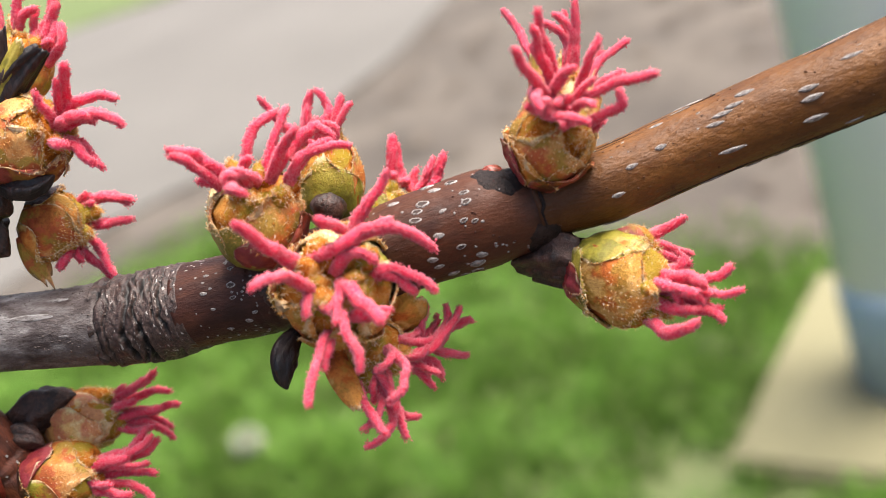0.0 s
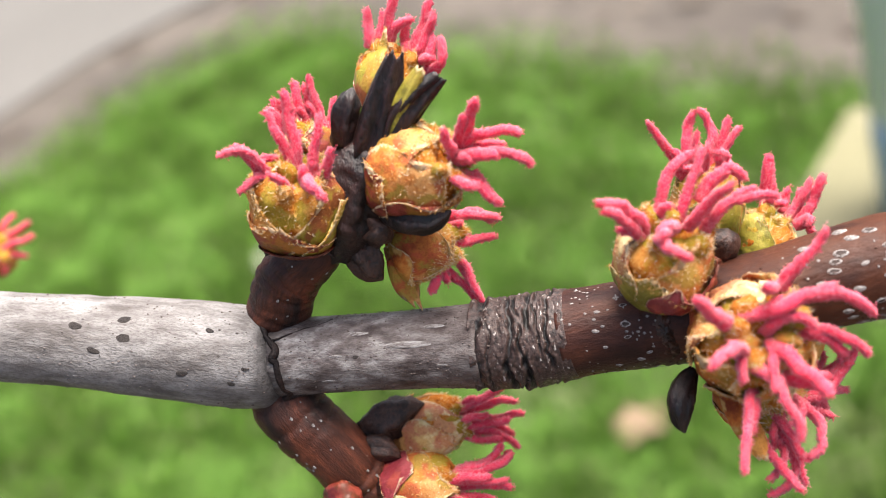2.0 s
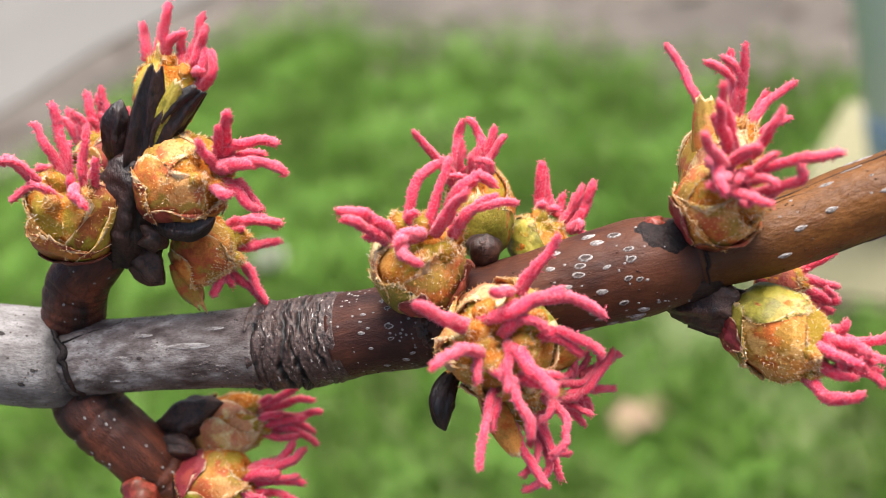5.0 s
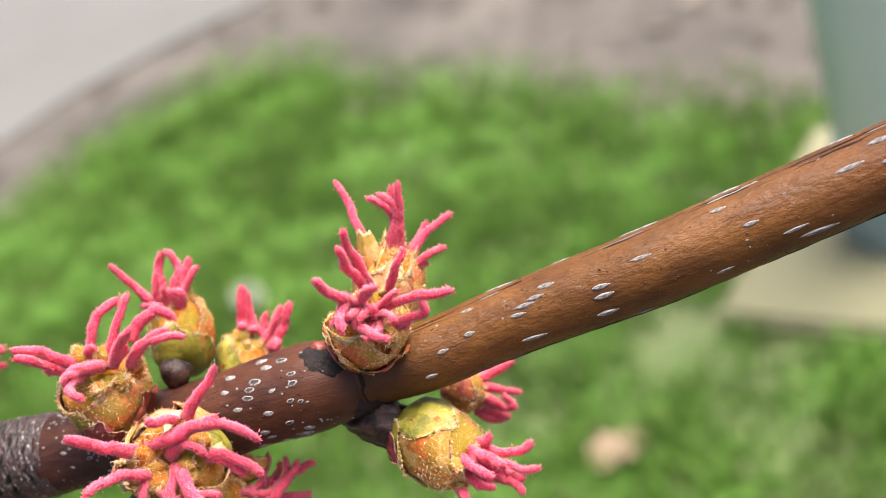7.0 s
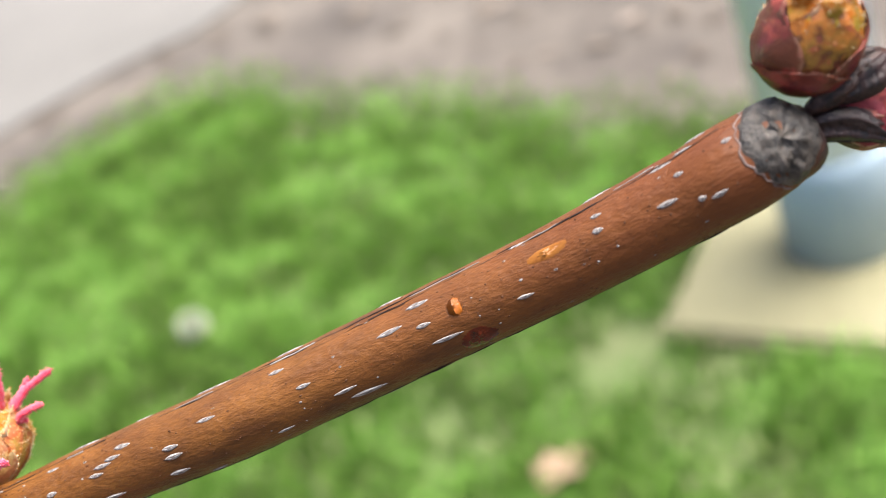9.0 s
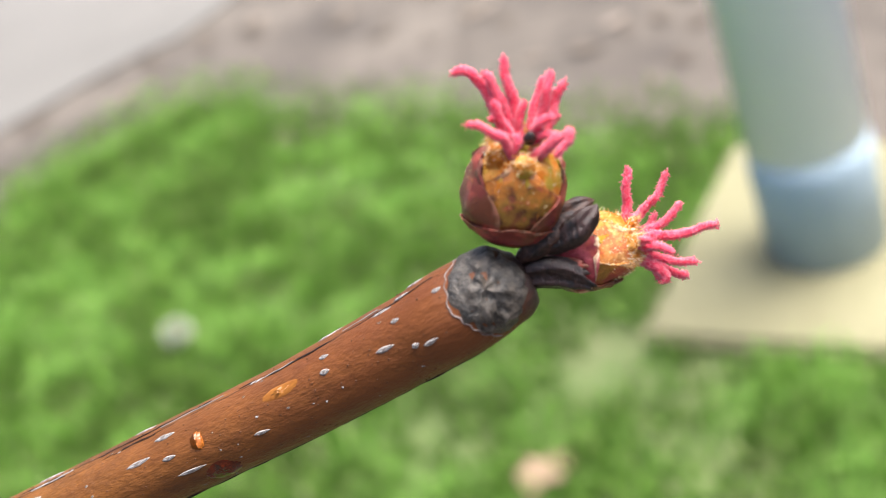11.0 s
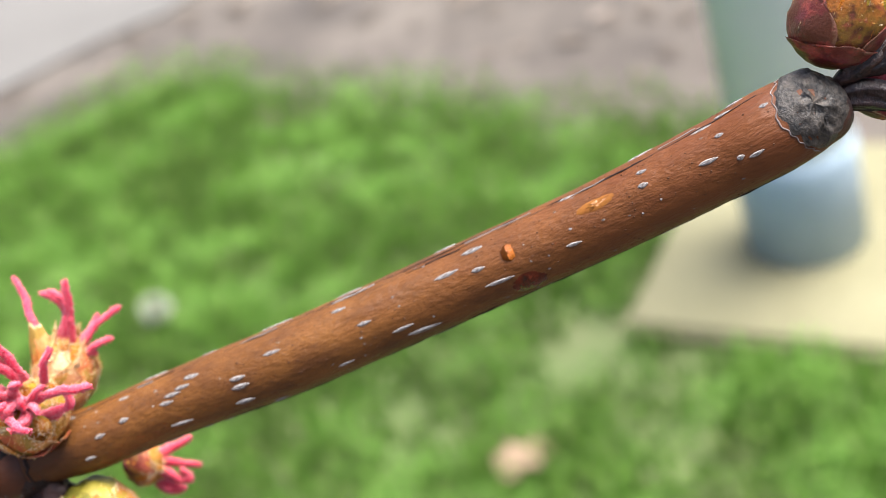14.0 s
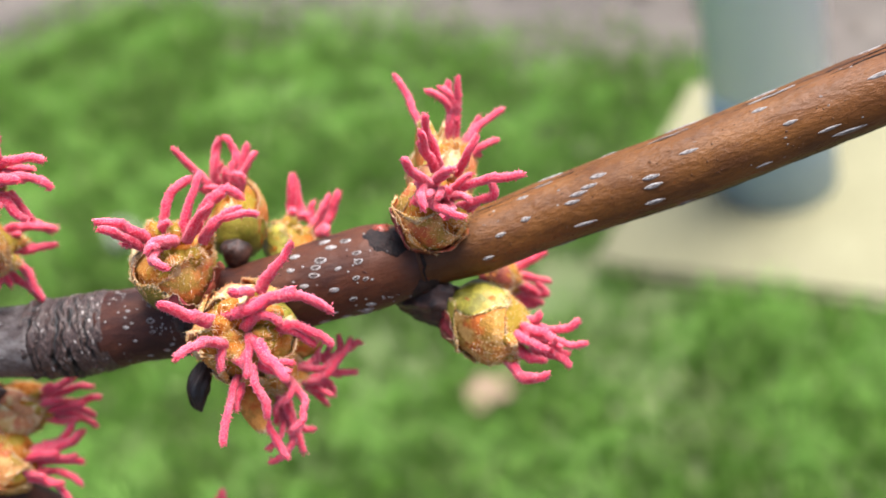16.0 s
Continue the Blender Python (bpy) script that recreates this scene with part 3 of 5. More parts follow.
for s, a, ln in SPOTS:
    lenticel(s, a, ln * 0.75, ln * 0.8 * rng.uniform(0.3, 0.55), SPOT_MESH, old_stem if s < 29 else second, "bark_spot", twist=rng.uniform(-0.3, 0.3))
for s, a, ln, w in ((38.3, 21, 3.1, 0.40), (36.0, 24, 1.1, 0.26), (17.7, -30, 1.3, 0.2), (35.0, 42, 1.1, 0.22), (33.0, -30, 0.9, 0.16), (39.6, 46, 1.2, 0.24), (33.6, 10, 0.8, 0.14), (40.2, -10, 1.0, 0.14)):
    lenticel(s, a, ln, w, FULL_PORE, old_stem if s < 29 else second, "peeled_flake")


SEAM = plain("crack_black", (0.007, 0.005, 0.005), (0.022, 0.013, 0.011), 1.0, 0.6, 0.8, Specular_IOR_Level=0.15)


def patch(name, s0, a0, half_s, half_a, material, lift, parent, label="", rough=0.0, seed=0, power=1.0, edge=0.0):
    """A thin raised patch that hugs the stem, with an uneven outline."""
    verts, faces, n, m = [], [], 40, 9
    for i in range(m + 1):
        q = i / m
        for j in range(n):
            al = 2 * math.pi * j / n
            k = q * (1 + 0.14 * wobble(math.cos(al) * 1.6 + seed, math.sin(al) * 1.6, seed) + 0.05 * wobble(math.cos(al) * 6, math.sin(al) * 6, seed))
            p, t, w, out, r = on_stem(s0 + half_s * k * math.cos(al), a0 + half_a * k * math.sin(al))
            z = lift * (1 - q ** 4 * (1.0 + 0.6)) + edge * math.exp(-((q - 0.86) / 0.09) ** 2)
            z += rough * wobble(p.x * 2.2, p.z * 2.2, seed + 3) * (1 - q ** 3) + 0.5 * rough * wobble(p.x * 6, p.z * 6, seed)
            verts.append((p + out * z) * MM)
    faces = [(i * n + j, i * n + (j + 1) % n, (i + 1) * n + (j + 1) % n, (i + 1) * n + j) for i in range(m) for j in range(n)]
    return mesh_object(name, verts, faces, material, parent, label)


patch("bark_crust", 68.3, 56, 2.0, 38, SEAM, 0.16, red_twig, "black crust beside the bud", rough=0.12, seed=8)
patch("bark_crust", 69.6, -62, 1.2, 34, SEAM, 0.16, red_twig, "black crust under the fork of the bud", rough=0.10, seed=12)
patch("bark_crust", 53.6, -6, 0.75, 40, HUSK_BROWN, 0.08, red_twig, "dark scar line across the twig", rough=0.08, seed=14)
patch("sap_drop", 106.6, 22, 0.52, 14, SAP, 0.16, young_twig, "amber sap drop", seed=1)
patch("sap_stain", 107.0, -34, 1.35, 22, plain("sap_stain_red", (0.034, 0.0045, 0.001), (0.072, 0.0095, 0.0015), 1.0, 0.2, 0.05), 0.06, young_twig, "glossy red-brown sap stain", seed=2)
patch("sap_stain", 113.0, 34, 1.6, 9, plain("sap_stain_ochre", (0.125, 0.042, 0.006), (0.170, 0.064, 0.010), 1.0, 0.35, 0.05, Specular_IOR_Level=0.2), 0.04, young_twig, "ochre sap stain", seed=3)
patch("leaf_scar", 126.85, 17, 2.0, 74, SCAR, 0.22, young_twig, "dark grey shield-shaped leaf scar with a pale rim", rough=0.5, seed=5, edge=0.12)


def crack(name, points, width, lift, material, parent, seed, label=""):
    """An uneven thin line on the stem's skin, along rows of distance and angle: a fissure, seam or peeling edge."""
    rows, run = [], 0.0
    for (s0, a0), (s1, a1) in zip(points, points[1:]):
        n = max(3, int((abs(s1 - s0) + abs(a1 - a0) * 0.045) / 0.35))
        for i in range(n):
            q = i / n
            at = s0 + (s1 - s0) * q
            p, t, w, out, r = on_stem(at + 0.16 * width / 0.1 * wobble(at * 0.9, a0 + (a1 - a0) * q * 0.05, seed), a0 + (a1 - a0) * q + 3.0 * wobble(at * 0.8 + seed, a0 * 0.1 + q, seed))
            rows.append((*(p + out * (lift + 0.3 * width * wobble(at * 2, q * 4, seed))), width * max(0.4, 0.85 + 0.7 * wobble(run, seed, 1.0))))
            run += 0.25
    v, f, tube, along = sweep(spline(rows, 0.08), 8, carried=True)
    return mesh_object(name, v, f, material, parent, label, attributes=(("tube", tube),))


crack("bark_crack", [(27.6, 92), (28.3, 70), (29.4, 48), (29.9, 36), (30.0, 5), (30.1, -40), (29.9, -75), (29.0, -100)], 0.24, -0.16, SEAM, old_stem, 1, "black crack where the side twigs leave")
crack("bark_crack", [(29.9, 38), (31.2, 52), (32.6, 64), (33.6, 80)], 0.08, -0.04, SEAM, second, 2)
crack("bark_crack", [(30.0, -62), (31.2, -70), (32.4, -84)], 0.17, -0.03, SEAM, second, 3)
for i, (lo, hi, a, w) in enumerate(((72, 82, 74, 0.05), (84, 97, 70, 0.04), (92, 108, 78, 0.055), (101, 118, 66, 0.035), (110, 125, 72, 0.05), (97, 104, 62, 0.03), (74, 79, 64, 0.03), (76, 88, -72, 0.06), (86, 99, -78, 0.07), (97, 112, -74, 0.06), (108, 125, -78, 0.07), (102, 106, -66, 0.04))):
    crack("bark_fissure", [(lo, a), ((lo + hi) / 2, a + (3 if i % 2 else -3)), (hi, a + 1)], w, -0.01, SEAM, young_twig, 10 + i)
for i, (lo, hi, a) in enumerate(((94, 97.5, 72), (104, 109, 72), (112, 114.5, 69), (118, 121, 75), (87, 90, 73), (79, 80.5, 68))):
    crack("peeling_edge", [(lo, a), (hi, a + 2)], 0.05, 0.02, CORK, young_twig, 30 + i)
crack("bark_crack", [(69.0, 96), (69.5, 66), (69.95, 40), (70.1, 10), (69.9, -20), (69.7, -50), (69.9, -90)], 0.11, 0.02, SEAM, young_twig, 41, "crack round the node")


def rim(name, s0, a0, half_s, half_a, material, width, parent, seed):
    """A raised line along the outline of a patch."""
    rows, n = [], 60
    for j in range(n + 1):
        al = 2 * math.pi * j / n
        k = 1 + 0.14 * wobble(math.cos(al) * 1.6 + seed, math.sin(al) * 1.6, seed) + 0.05 * wobble(math.cos(al) * 6, math.sin(al) * 6, seed)
        p, t, w, out, r = on_stem(s0 + half_s * k * math.cos(al), a0 + half_a * k * math.sin(al))
        rows.append((*(p + out * 0.01), width * (0.7 + 0.6 * abs(wobble(al * 3, seed, 0)))))
    v, f, tube, along = sweep(spline(rows[18:43], 0.1), 8, carried=True)
    return mesh_object(name, v, f, material, parent, "pale raised rim", attributes=(("tube", tube),))


rim("scar_rim", 126.85, 17, 2.0, 74, RIM, 0.055, young_twig, 5)


# ---- buds ----
def husk(base, tip, width, material, bend=0.12, flat=0.55, blunt=0.5, name="bud_scale", label="", parent=None):
    """A thick boat-shaped bud scale or stalk piece from base to tip."""
    a, b = Vector(base), Vector(tip)
    d = b - a
    side = d.cross(Vector((0, 1, 0))).normalized() * d.length * bend
    ctrl = []
    for i in range(9):
        q = i / 8
        p = a + d * q + side * (4 * q * (1 - q)) + Vector((0, -1, 0)) * (d.length * 0.10 * math.sin(math.pi * q))
        ctrl.append((*p, width * max(0.10, (math.sin(math.pi * (0.16 + 0.84 * (1 - (1 - q) ** 1.0)) ** (1.0 + blunt * 0.5))) ** (0.75 - 0.25 * blunt))))
    v, f, tube, along = sweep(spline(ctrl, 0.12), 22, lambda s, an, r: r * (0.26 * wobble(math.cos(an) * 1.6, math.sin(an) * 1.6, s * 0.5 + a.x) + 0.13 * math.cos(an * 6 + s * 0.3 + 1.5 * wobble(s, an, 2.0)) + 0.18 * wobble(math.cos(an) * 3.5, math.sin(an) * 3.5, s * 1.5) + 0.07 * wobble(math.cos(an) * 8, math.sin(an) * 8, s * 4)), flat=flat)
    return mesh_object(name, v, f, material, parent or tree, label, attributes=(("along", along), ("rim", [0.0] * len(along)), ("tube", tube)))


def shell_faces(rows_n, cols):
    """Faces of a closed shell: outer sheet, inner sheet, edge."""
    m = rows_n * cols
    faces = [(u * cols + w, u * cols + w + 1, (u + 1) * cols + w + 1, (u + 1) * cols + w) for u in range(rows_n - 1) for w in range(cols - 1)]
    faces += [tuple(m + k for k in reversed(q)) for q in faces]
    edge = [w for w in range(cols)] + [u * cols + cols - 1 for u in range(1, rows_n)] + [(rows_n - 1) * cols + w for w in range(cols - 2, -1, -1)] + [u * cols for u in range(rows_n - 2, 0, -1)]
    return faces + [(edge[k], m + edge[k], m + edge[(k + 1) % len(edge)], edge[(k + 1) % len(edge)]) for k in range(len(edge))]


def shell(base, tip, width, material, bend=0.1, cup=1.0, ragged=0.12, turn=0.0, hook=0.0, seed=0, name="bud_scale", label="", fold=0.0, taper=0.0):
    """An opened, wrinkled bud scale: a cupped shell with a torn tip. turn: degrees by which its back faces away from the lens."""
    a, b = Vector(base), Vector(tip)
    d = b - a
    ahead = d.normalized()
    side = Vector((0, 1, 0)).cross(d).normalized()
    face = side.cross(ahead).normalized()
    if face.y > 0:
        face.negate()
    rot = Matrix.Rotation(radians(turn), 3, ahead)
    across, face = rot @ side, rot @ face
    rows_n, cols = 26, 17
    outer, inner, at, rim_at = [], [], [], []
    for u in range(rows_n):
        q = u / (rows_n - 1)
        for w in range(cols):
            e = 2 * w / (cols - 1) - 1
            tear = 1 - ragged * max(0.0, q - 0.3) * (0.5 + 1.7 * wobble(e * 1.9 + seed * 7, seed, 0.0) + 0.35 * wobble(e * 6 + seed, 3.0, seed))
            k = q * tear
            mid = a + d * k + side * d.length * bend * 4 * k * (1 - k) + side * hook * d.length * k ** 3
            half = width * math.sin(math.pi * (0.17 + 0.70 * q)) ** 0.7 * (1 - taper * q)
            ang = e * radians(78)
            wrinkle = 0.05 * math.sin(e * 13 + 2 * wobble(q * 2, seed, 1.0)) + 0.09 * wobble(e * 3 + seed, q * 5, 2.0) + 0.05 * wobble(e * 9 + seed, q * 12, 2.0) + fold * (math.sin(e * 7.5 + 3 * wobble(q * 1.6, seed, 4.0)) + 0.5 * math.sin(e * 19 + 4 * wobble(q * 3, seed, 6.0)))
            p = mid + across * math.sin(ang) * half + face * (math.cos(ang) - 0.35 + wrinkle) * half * cup
            n = (across * math.sin(ang) + face * math.cos(ang)).normalized()
            outer.append(p * MM)
            inner.append((p - n * (0.16 - 0.07 * q)) * MM)
            at.append(q)
            rim_at.append(max(abs(e), q) * 0.985)
    return mesh_object(name, outer + inner, shell_faces(rows_n, cols), material, tree, label, attributes=(("along", at + at), ("rim", rim_at + rim_at)))


PROFILE_H = (0.0, 0.07, 0.2, 0.42, 0.65, 0.85, 0.97, 1.02)
PROFILE_R = (0.34, 0.56, 0.84, 1.0, 1.0, 0.88, 0.66, 0.5)


def style(bud, c0, axis, length, radius, row, thick, spread, seed, i, r):
    """One velvety style. row: root, middle and tip from the crown's middle; or the tip and a bow."""
    if len(row) == 9:
        root, mid, tip = (c0 + Vector(row[k:k + 3]) for k in (0, 3, 6))
        bend = mid * 2 - (root + tip) / 2
        root = root - axis * 0.35
    else:
        tip = c0 + Vector(row[:3])
        d = tip - c0
        flat = d - axis * d.dot(axis)
        root = c0 - axis * length * 0.10 + flat * min(0.5, spread * radius / max(flat.length, 0.01))
        d = tip - root
        perp = Vector((0, 1, 0)).cross(d)
        perp = perp.normalized() if perp.length > 0.01 else Vector((1, 0, 0))
        bend = root + d * 0.5 + axis * d.length * 0.15 + perp * d.length * row[3] * 2
    ln = (bend - root).length + (tip - bend).length
    rad = thick * r.uniform(0.72, 1.02)
    sd = seed * 3.7 + i * 1.3
    ctrl = []
    for k in range(12):
        q = k / 11
        p = root * (1 - q) ** 2 + bend * 2 * q * (1 - q) + tip * q * q
        kink = Vector((wobble(q * ln * 0.7, sd, 0.3), wobble(q * ln * 0.7, sd, 5.3), wobble(q * ln * 0.7, sd, 9.3))) * 0.26 * math.sin(math.pi * min(1, q * 0.9 + 0.05))
        swell = 1.06 - 0.40 * q + 0.16 * wobble(q * ln * 0.55, sd + 20, 1.7) + 0.10 * wobble(q * ln * 1.6, sd + 31, 1.7)
        ctrl.append((*(p + kink), rad * swell))
    rows = spline(ctrl, 0.08)
    close = np.clip((rows[-1, 4] - rows[:, 4]) / (rad * 0.9), 0, 1)
    rows[:, 3] *= np.sqrt(np.clip(1 - (1 - close) ** 2, 0.06, 1))
    n = 14
    twist = r.uniform(0, 6.28)

    def lumps(s, an, q):
        groove = 0.13 * math.cos(2 * an + twist + 0.5 * s)
        return q * (groove + 0.22 * wobble(math.cos(an) * 2.2 + sd, math.sin(an) * 2.2, s * 3.4) + 0.22 * wobble(math.cos(an) * 4.4 + sd, math.sin(an) * 4.4, s * 7.5))

    vv, ff, tube, along = sweep(rows, n, lumps, carried=True, flat=r.uniform(0.74, 0.95), ends=(0.2, 0.25))
    # papillae: a fine velvet of points
    ring_n = len(rows)
    velvet = [0.0] * len(vv)
    for _ in range(int(ln * 270)):
        u, w = r.randrange(2, ring_n), r.randrange(n)
        p, mid = vv[u * n + w], Vector(rows[u][:3]) * MM
        o = (p - mid).normalized()
        x1 = o.orthogonal().normalized() * (0.05 * MM)
        y1 = o.cross(x1)
        jit = (x1 * r.gauss(0, 1.0) + y1 * r.gauss(0, 1.0)) * 1.7
        k = len(vv)
        tall = r.uniform(0.04, 0.09) * (1.5 if r.random() < 0.15 else 1.0)
        vv += [p + jit + x1, p + jit - x1 * 0.5 + y1 * 0.87, p + jit - x1 * 0.5 - y1 * 0.87, p + jit * 1.5 + o * tall * MM]
        velvet += [0.0, 0.0, 0.0, 1.0]
        ff += [(k, k + 1, k + 3), (k + 1, k + 2, k + 3), (k + 2, k, k + 3)]
        along += [along[u * n + w]] * 4
    return mesh_object("style", vv, ff, STYLE, bud, attributes=(("along", along), ("velvet", velvet)))


def flower_bud(base, crown, radius, styles, scales, hairs=260, thick=0.265, seed=0, body="wool", florets=6, spread=0.42, label="opening flower bud, tan wool and carmine styles"):
    """styles: tip from the crown's middle (x, y, z) and bow. scales: side (0 towards the lens, 90 to the right), width, lower end, upper end, flare, skin."""
    r = random.Random(seed)
    a0, c0 = Vector(base), Vector(crown)
    axis = (c0 - a0).normalized()
    length = (c0 - a0).length
    front = Vector((0, -1, 0)) - axis * Vector((0, -1, 0)).dot(axis)
    if front.length < 0.35:
        front = Vector((0.1, 0, -1)) - axis * Vector((0.1, 0, -1)).dot(axis)
    front.normalize()
    side = axis.cross(front)

    def radial(phi):
        return front * math.cos(phi) + side * math.sin(phi)

    def point(phi, h, extra=0.0):
        lump = 1 + 0.16 * wobble(math.cos(phi) * 1.3, math.sin(phi) * 1.3, h * 1.7 + seed) + 0.05 * wobble(math.cos(phi) * 4, math.sin(phi) * 4, h * 5 + seed)
        return a0 + axis * (h * length) + radial(phi) * (radius * float(np.interp(h, PROFILE_H, PROFILE_R)) * lump + extra)

    n, hs = 40, list(np.linspace(0, 1.0, 30))
    verts = [point(2 * math.pi * j / n, h, 0.10 * wobble(math.cos(j / n * 6.283) * 4, math.sin(j / n * 6.283) * 4, h * 7 + seed)) * MM for h in hs for j in range(n)]
    along = [h for h in hs for _ in range(n)]
    for q, drop in ((0.42, -0.02), (0.3, -0.06), (0.15, -0.04)):
        verts += [(a0 + axis * length * (1.0 + drop) + radial(2 * math.pi * j / n) * radius * q * (1 + 0.2 * wobble(math.cos(j / n * 6.28) * 2, math.sin(j / n * 6.28) * 2, q * 9 + seed))) * MM for j in range(n)]
        along += [1.0] * n
    rings_n = len(verts) // n
    faces = [(i * n + j, i * n + (j + 1) % n, (i + 1) * n + (j + 1) % n, (i + 1) * n + j) for i in range(rings_n - 1) for j in range(n)]
    faces.append(tuple((rings_n - 1) * n + j for j in range(n)))
    faces.append(tuple(reversed(range(n))))
    bud = mesh_object("flower_bud", verts, faces, WOOL if body == "wool" else SKIN[body], tree, label, attributes=(("along", along),))
    # woolly florets crowd the mouth of the bud
    fuzz = []
    for i in range(florets):
        ph = 6.283 * (i + r.uniform(-0.25, 0.25)) / max(florets, 1)
        out = (radial(ph) * 0.55 + axis).normalized()
        mid = c0 + radial(ph) * radius * r.uniform(0.2, 0.66) - axis * length * r.uniform(0.0, 0.10)
        across = out.orthogonal().normalized()
        third = out.cross(across)
        fv, m1, m2 = [], 14, 12
        wid, tall = radius * r.uniform(0.17, 0.30), radius * r.uniform(0.24, 0.46)
        for u in range(m1 + 1):
            b = math.pi * u / m1
            for w in range(m2):
                c = 6.283 * w / m2
                d = across * math.sin(b) * math.cos(c) + third * math.sin(b) * math.sin(c) + out * math.cos(b)
                k = 1 + 0.22 * wobble(d.x * 2 + i * 3, d.y * 2, d.z * 2 + seed) + 0.10 * wobble(d.x * 6, d.y * 6, d.z * 6 + seed)
                p = mid + ((d - out * d.dot(out)) * wid + out * d.dot(out) * tall) * k
                fv.append(p * MM)
                if d.dot(out) > 0:
                    fuzz.append((p, d))
        ff = [(u * m2 + w, (u + 1) * m2 + w, (u + 1) * m2 + (w + 1) % m2, u * m2 + (w + 1) % m2) for u in range(m1) for w in range(m2)]
        mesh_object("floret", fv, ff, WOOL, bud, attributes=(("along", [0.5] * len(fv)), ("rim", [0.0] * len(fv))))
    tufts, felt = [], []
    for i, (phi, wide, h0, h1, flare, skin) in enumerate(scales):
        rows_n, cols = 18, 17
        outer, inner, at, rim = [], [], [], []
        for u in range(rows_n):
            q = u / (rows_n - 1)
            h = h0 + (h1 - h0) * q
            span = radians(wide) / 2 * (1 - max(0, (q - 0.45) / 0.55) ** 2.6 * 0.72) * (0.75 + 0.25 * min(1, q * 3))
            for w in range(cols):
                e = 2 * w / (cols - 1) - 1
                hh = h - (h1 - h0) * (0.22 * abs(e) ** 2.2 * q + q * q * (0.10 * wobble(e * 3 + i * 7, seed * 3.1, q) + 0.06 * wobble(e * 11 + i * 7, seed * 3.1, q * 2)))
                ph = radians(phi) + e * span
                lift = (0.04 + 0.045 * i + 0.7 * flare * radius * max(0, q - 0.35) ** 2 * 2.4) + 0.06 * wobble(e * 3, q * 4, i + seed) + 0.03 * wobble(e * 9, q * 9, i + seed) + 0.03 * abs(e) ** 3 + 0.03 * math.cos(e * 9 + i)
                outer.append(point(ph, hh, lift) * MM)
                inner.append(point(ph, hh - 0.004, lift - 0.11 + 0.05 * q) * MM)
                at.append(q)
                rim.append(max(abs(e), q))
                if hh > 0.6 and skin in ("tan", "rust", "cream"):
                    felt.append((outer[-1] / MM, (radial(ph) * 0.25 + axis + side * 0.1 * e).normalized()))
                if skin not in ("maroon", "rose", "amber") and (q > 0.82 or abs(e) > 0.9 and q > 0.3):
                    tufts.append((outer[-1] / MM, (radial(ph) * 0.35 + axis * (0.9 if q > 0.8 else 0.35) + side.cross(axis) * 0.2 * e).normalized(), 0.15))
        mesh_object("bud_scale", outer + inner, shell_faces(rows_n, cols), SKIN[skin], bud, skin + " bud scale", attributes=(("along", at + at), ("rim", rim + rim)))
    # woolly hairs round the mouth and along the margins of the scales
    hv, hf = [], []
    for i in range(hairs * 12):
        pick = r.random()
        if tufts and pick < 0.36:
            p, d, ln = r.choice(tufts)
            d = (d + Vector((r.gauss(0, 0.6), r.gauss(0, 0.6), r.gauss(0, 0.6)))).normalized()
        elif felt and pick < 0.60:
            p, d = r.choice(felt)
            d = (d + Vector((r.gauss(0, 0.45), r.gauss(0, 0.45), r.gauss(0, 0.45)))).normalized()
            ln = 0.17
        elif fuzz and pick < 0.85:
            p, d = r.choice(fuzz)
            d = (d * 0.35 + axis * 0.3 + Vector((r.gauss(0, 0.6), r.gauss(0, 0.6), r.gauss(0, 0.6)))).normalized()
            ln = 0.28
        else:
            ph, h = r.uniform(0, 6.283), r.uniform(0.55, 1.0)
            p = point(ph, h)
            d = (radial(ph) * 0.3 + axis * 0.6 + Vector((r.gauss(0, 0.5), r.gauss(0, 0.5), r.gauss(0, 0.5)))).normalized()
            ln = 0.24
        ln *= r.uniform(0.5, 1.5)
        x = d.orthogonal().normalized()
        y = d.cross(x)
        curl = (x * r.gauss(0, 0.35) + y * r.gauss(0, 0.35)) * ln
        w = r.uniform(0.009, 0.017)
        k = len(hv)
        for q, ww, c in ((-0.05, w, 0.0), (0.55, w * 0.8, 0.3)):
            for j in range(3):
                an = j * 2.094
                hv.append((p + d * ln * q + curl * c + (x * math.cos(an) + y * math.sin(an)) * ww) * MM)
        hv.append((p + d * ln + curl) * MM)
        hf += [(k + j, k + (j + 1) % 3, k + 3 + (j + 1) % 3, k + 3 + j) for j in range(3)] + [(k + 3 + j, k + 3 + (j + 1) % 3, k + 6) for j in range(3)]
    if hv:
        tagged(mesh_object("hair_tuft", hv, hf, HAIR, bud, smooth=False), kind="stuff")
    for i, row in enumerate(styles):
        style(bud, c0, axis, length, radius, row, thick * 1.09, spread, seed, i, r)
        if len(row) == 9 and r.random() < 0.75:
            # the shorter twin beside it
            root, k = Vector(row[:3]), r.uniform(0.35, 0.6)
            aside = Vector((r.gauss(0, 0.5), r.gauss(-0.1, 0.4), r.gauss(0, 0.5)))
            mid, tip = (root + (Vector(row[a:a + 3]) - root) * k + aside * b for a, b in ((3, 0.6), (6, 1.3)))
            style(bud, c0, axis, length, radius, (*root, *mid, *tip), thick * 1.02, spread, seed, i + 40, r)
    return bud


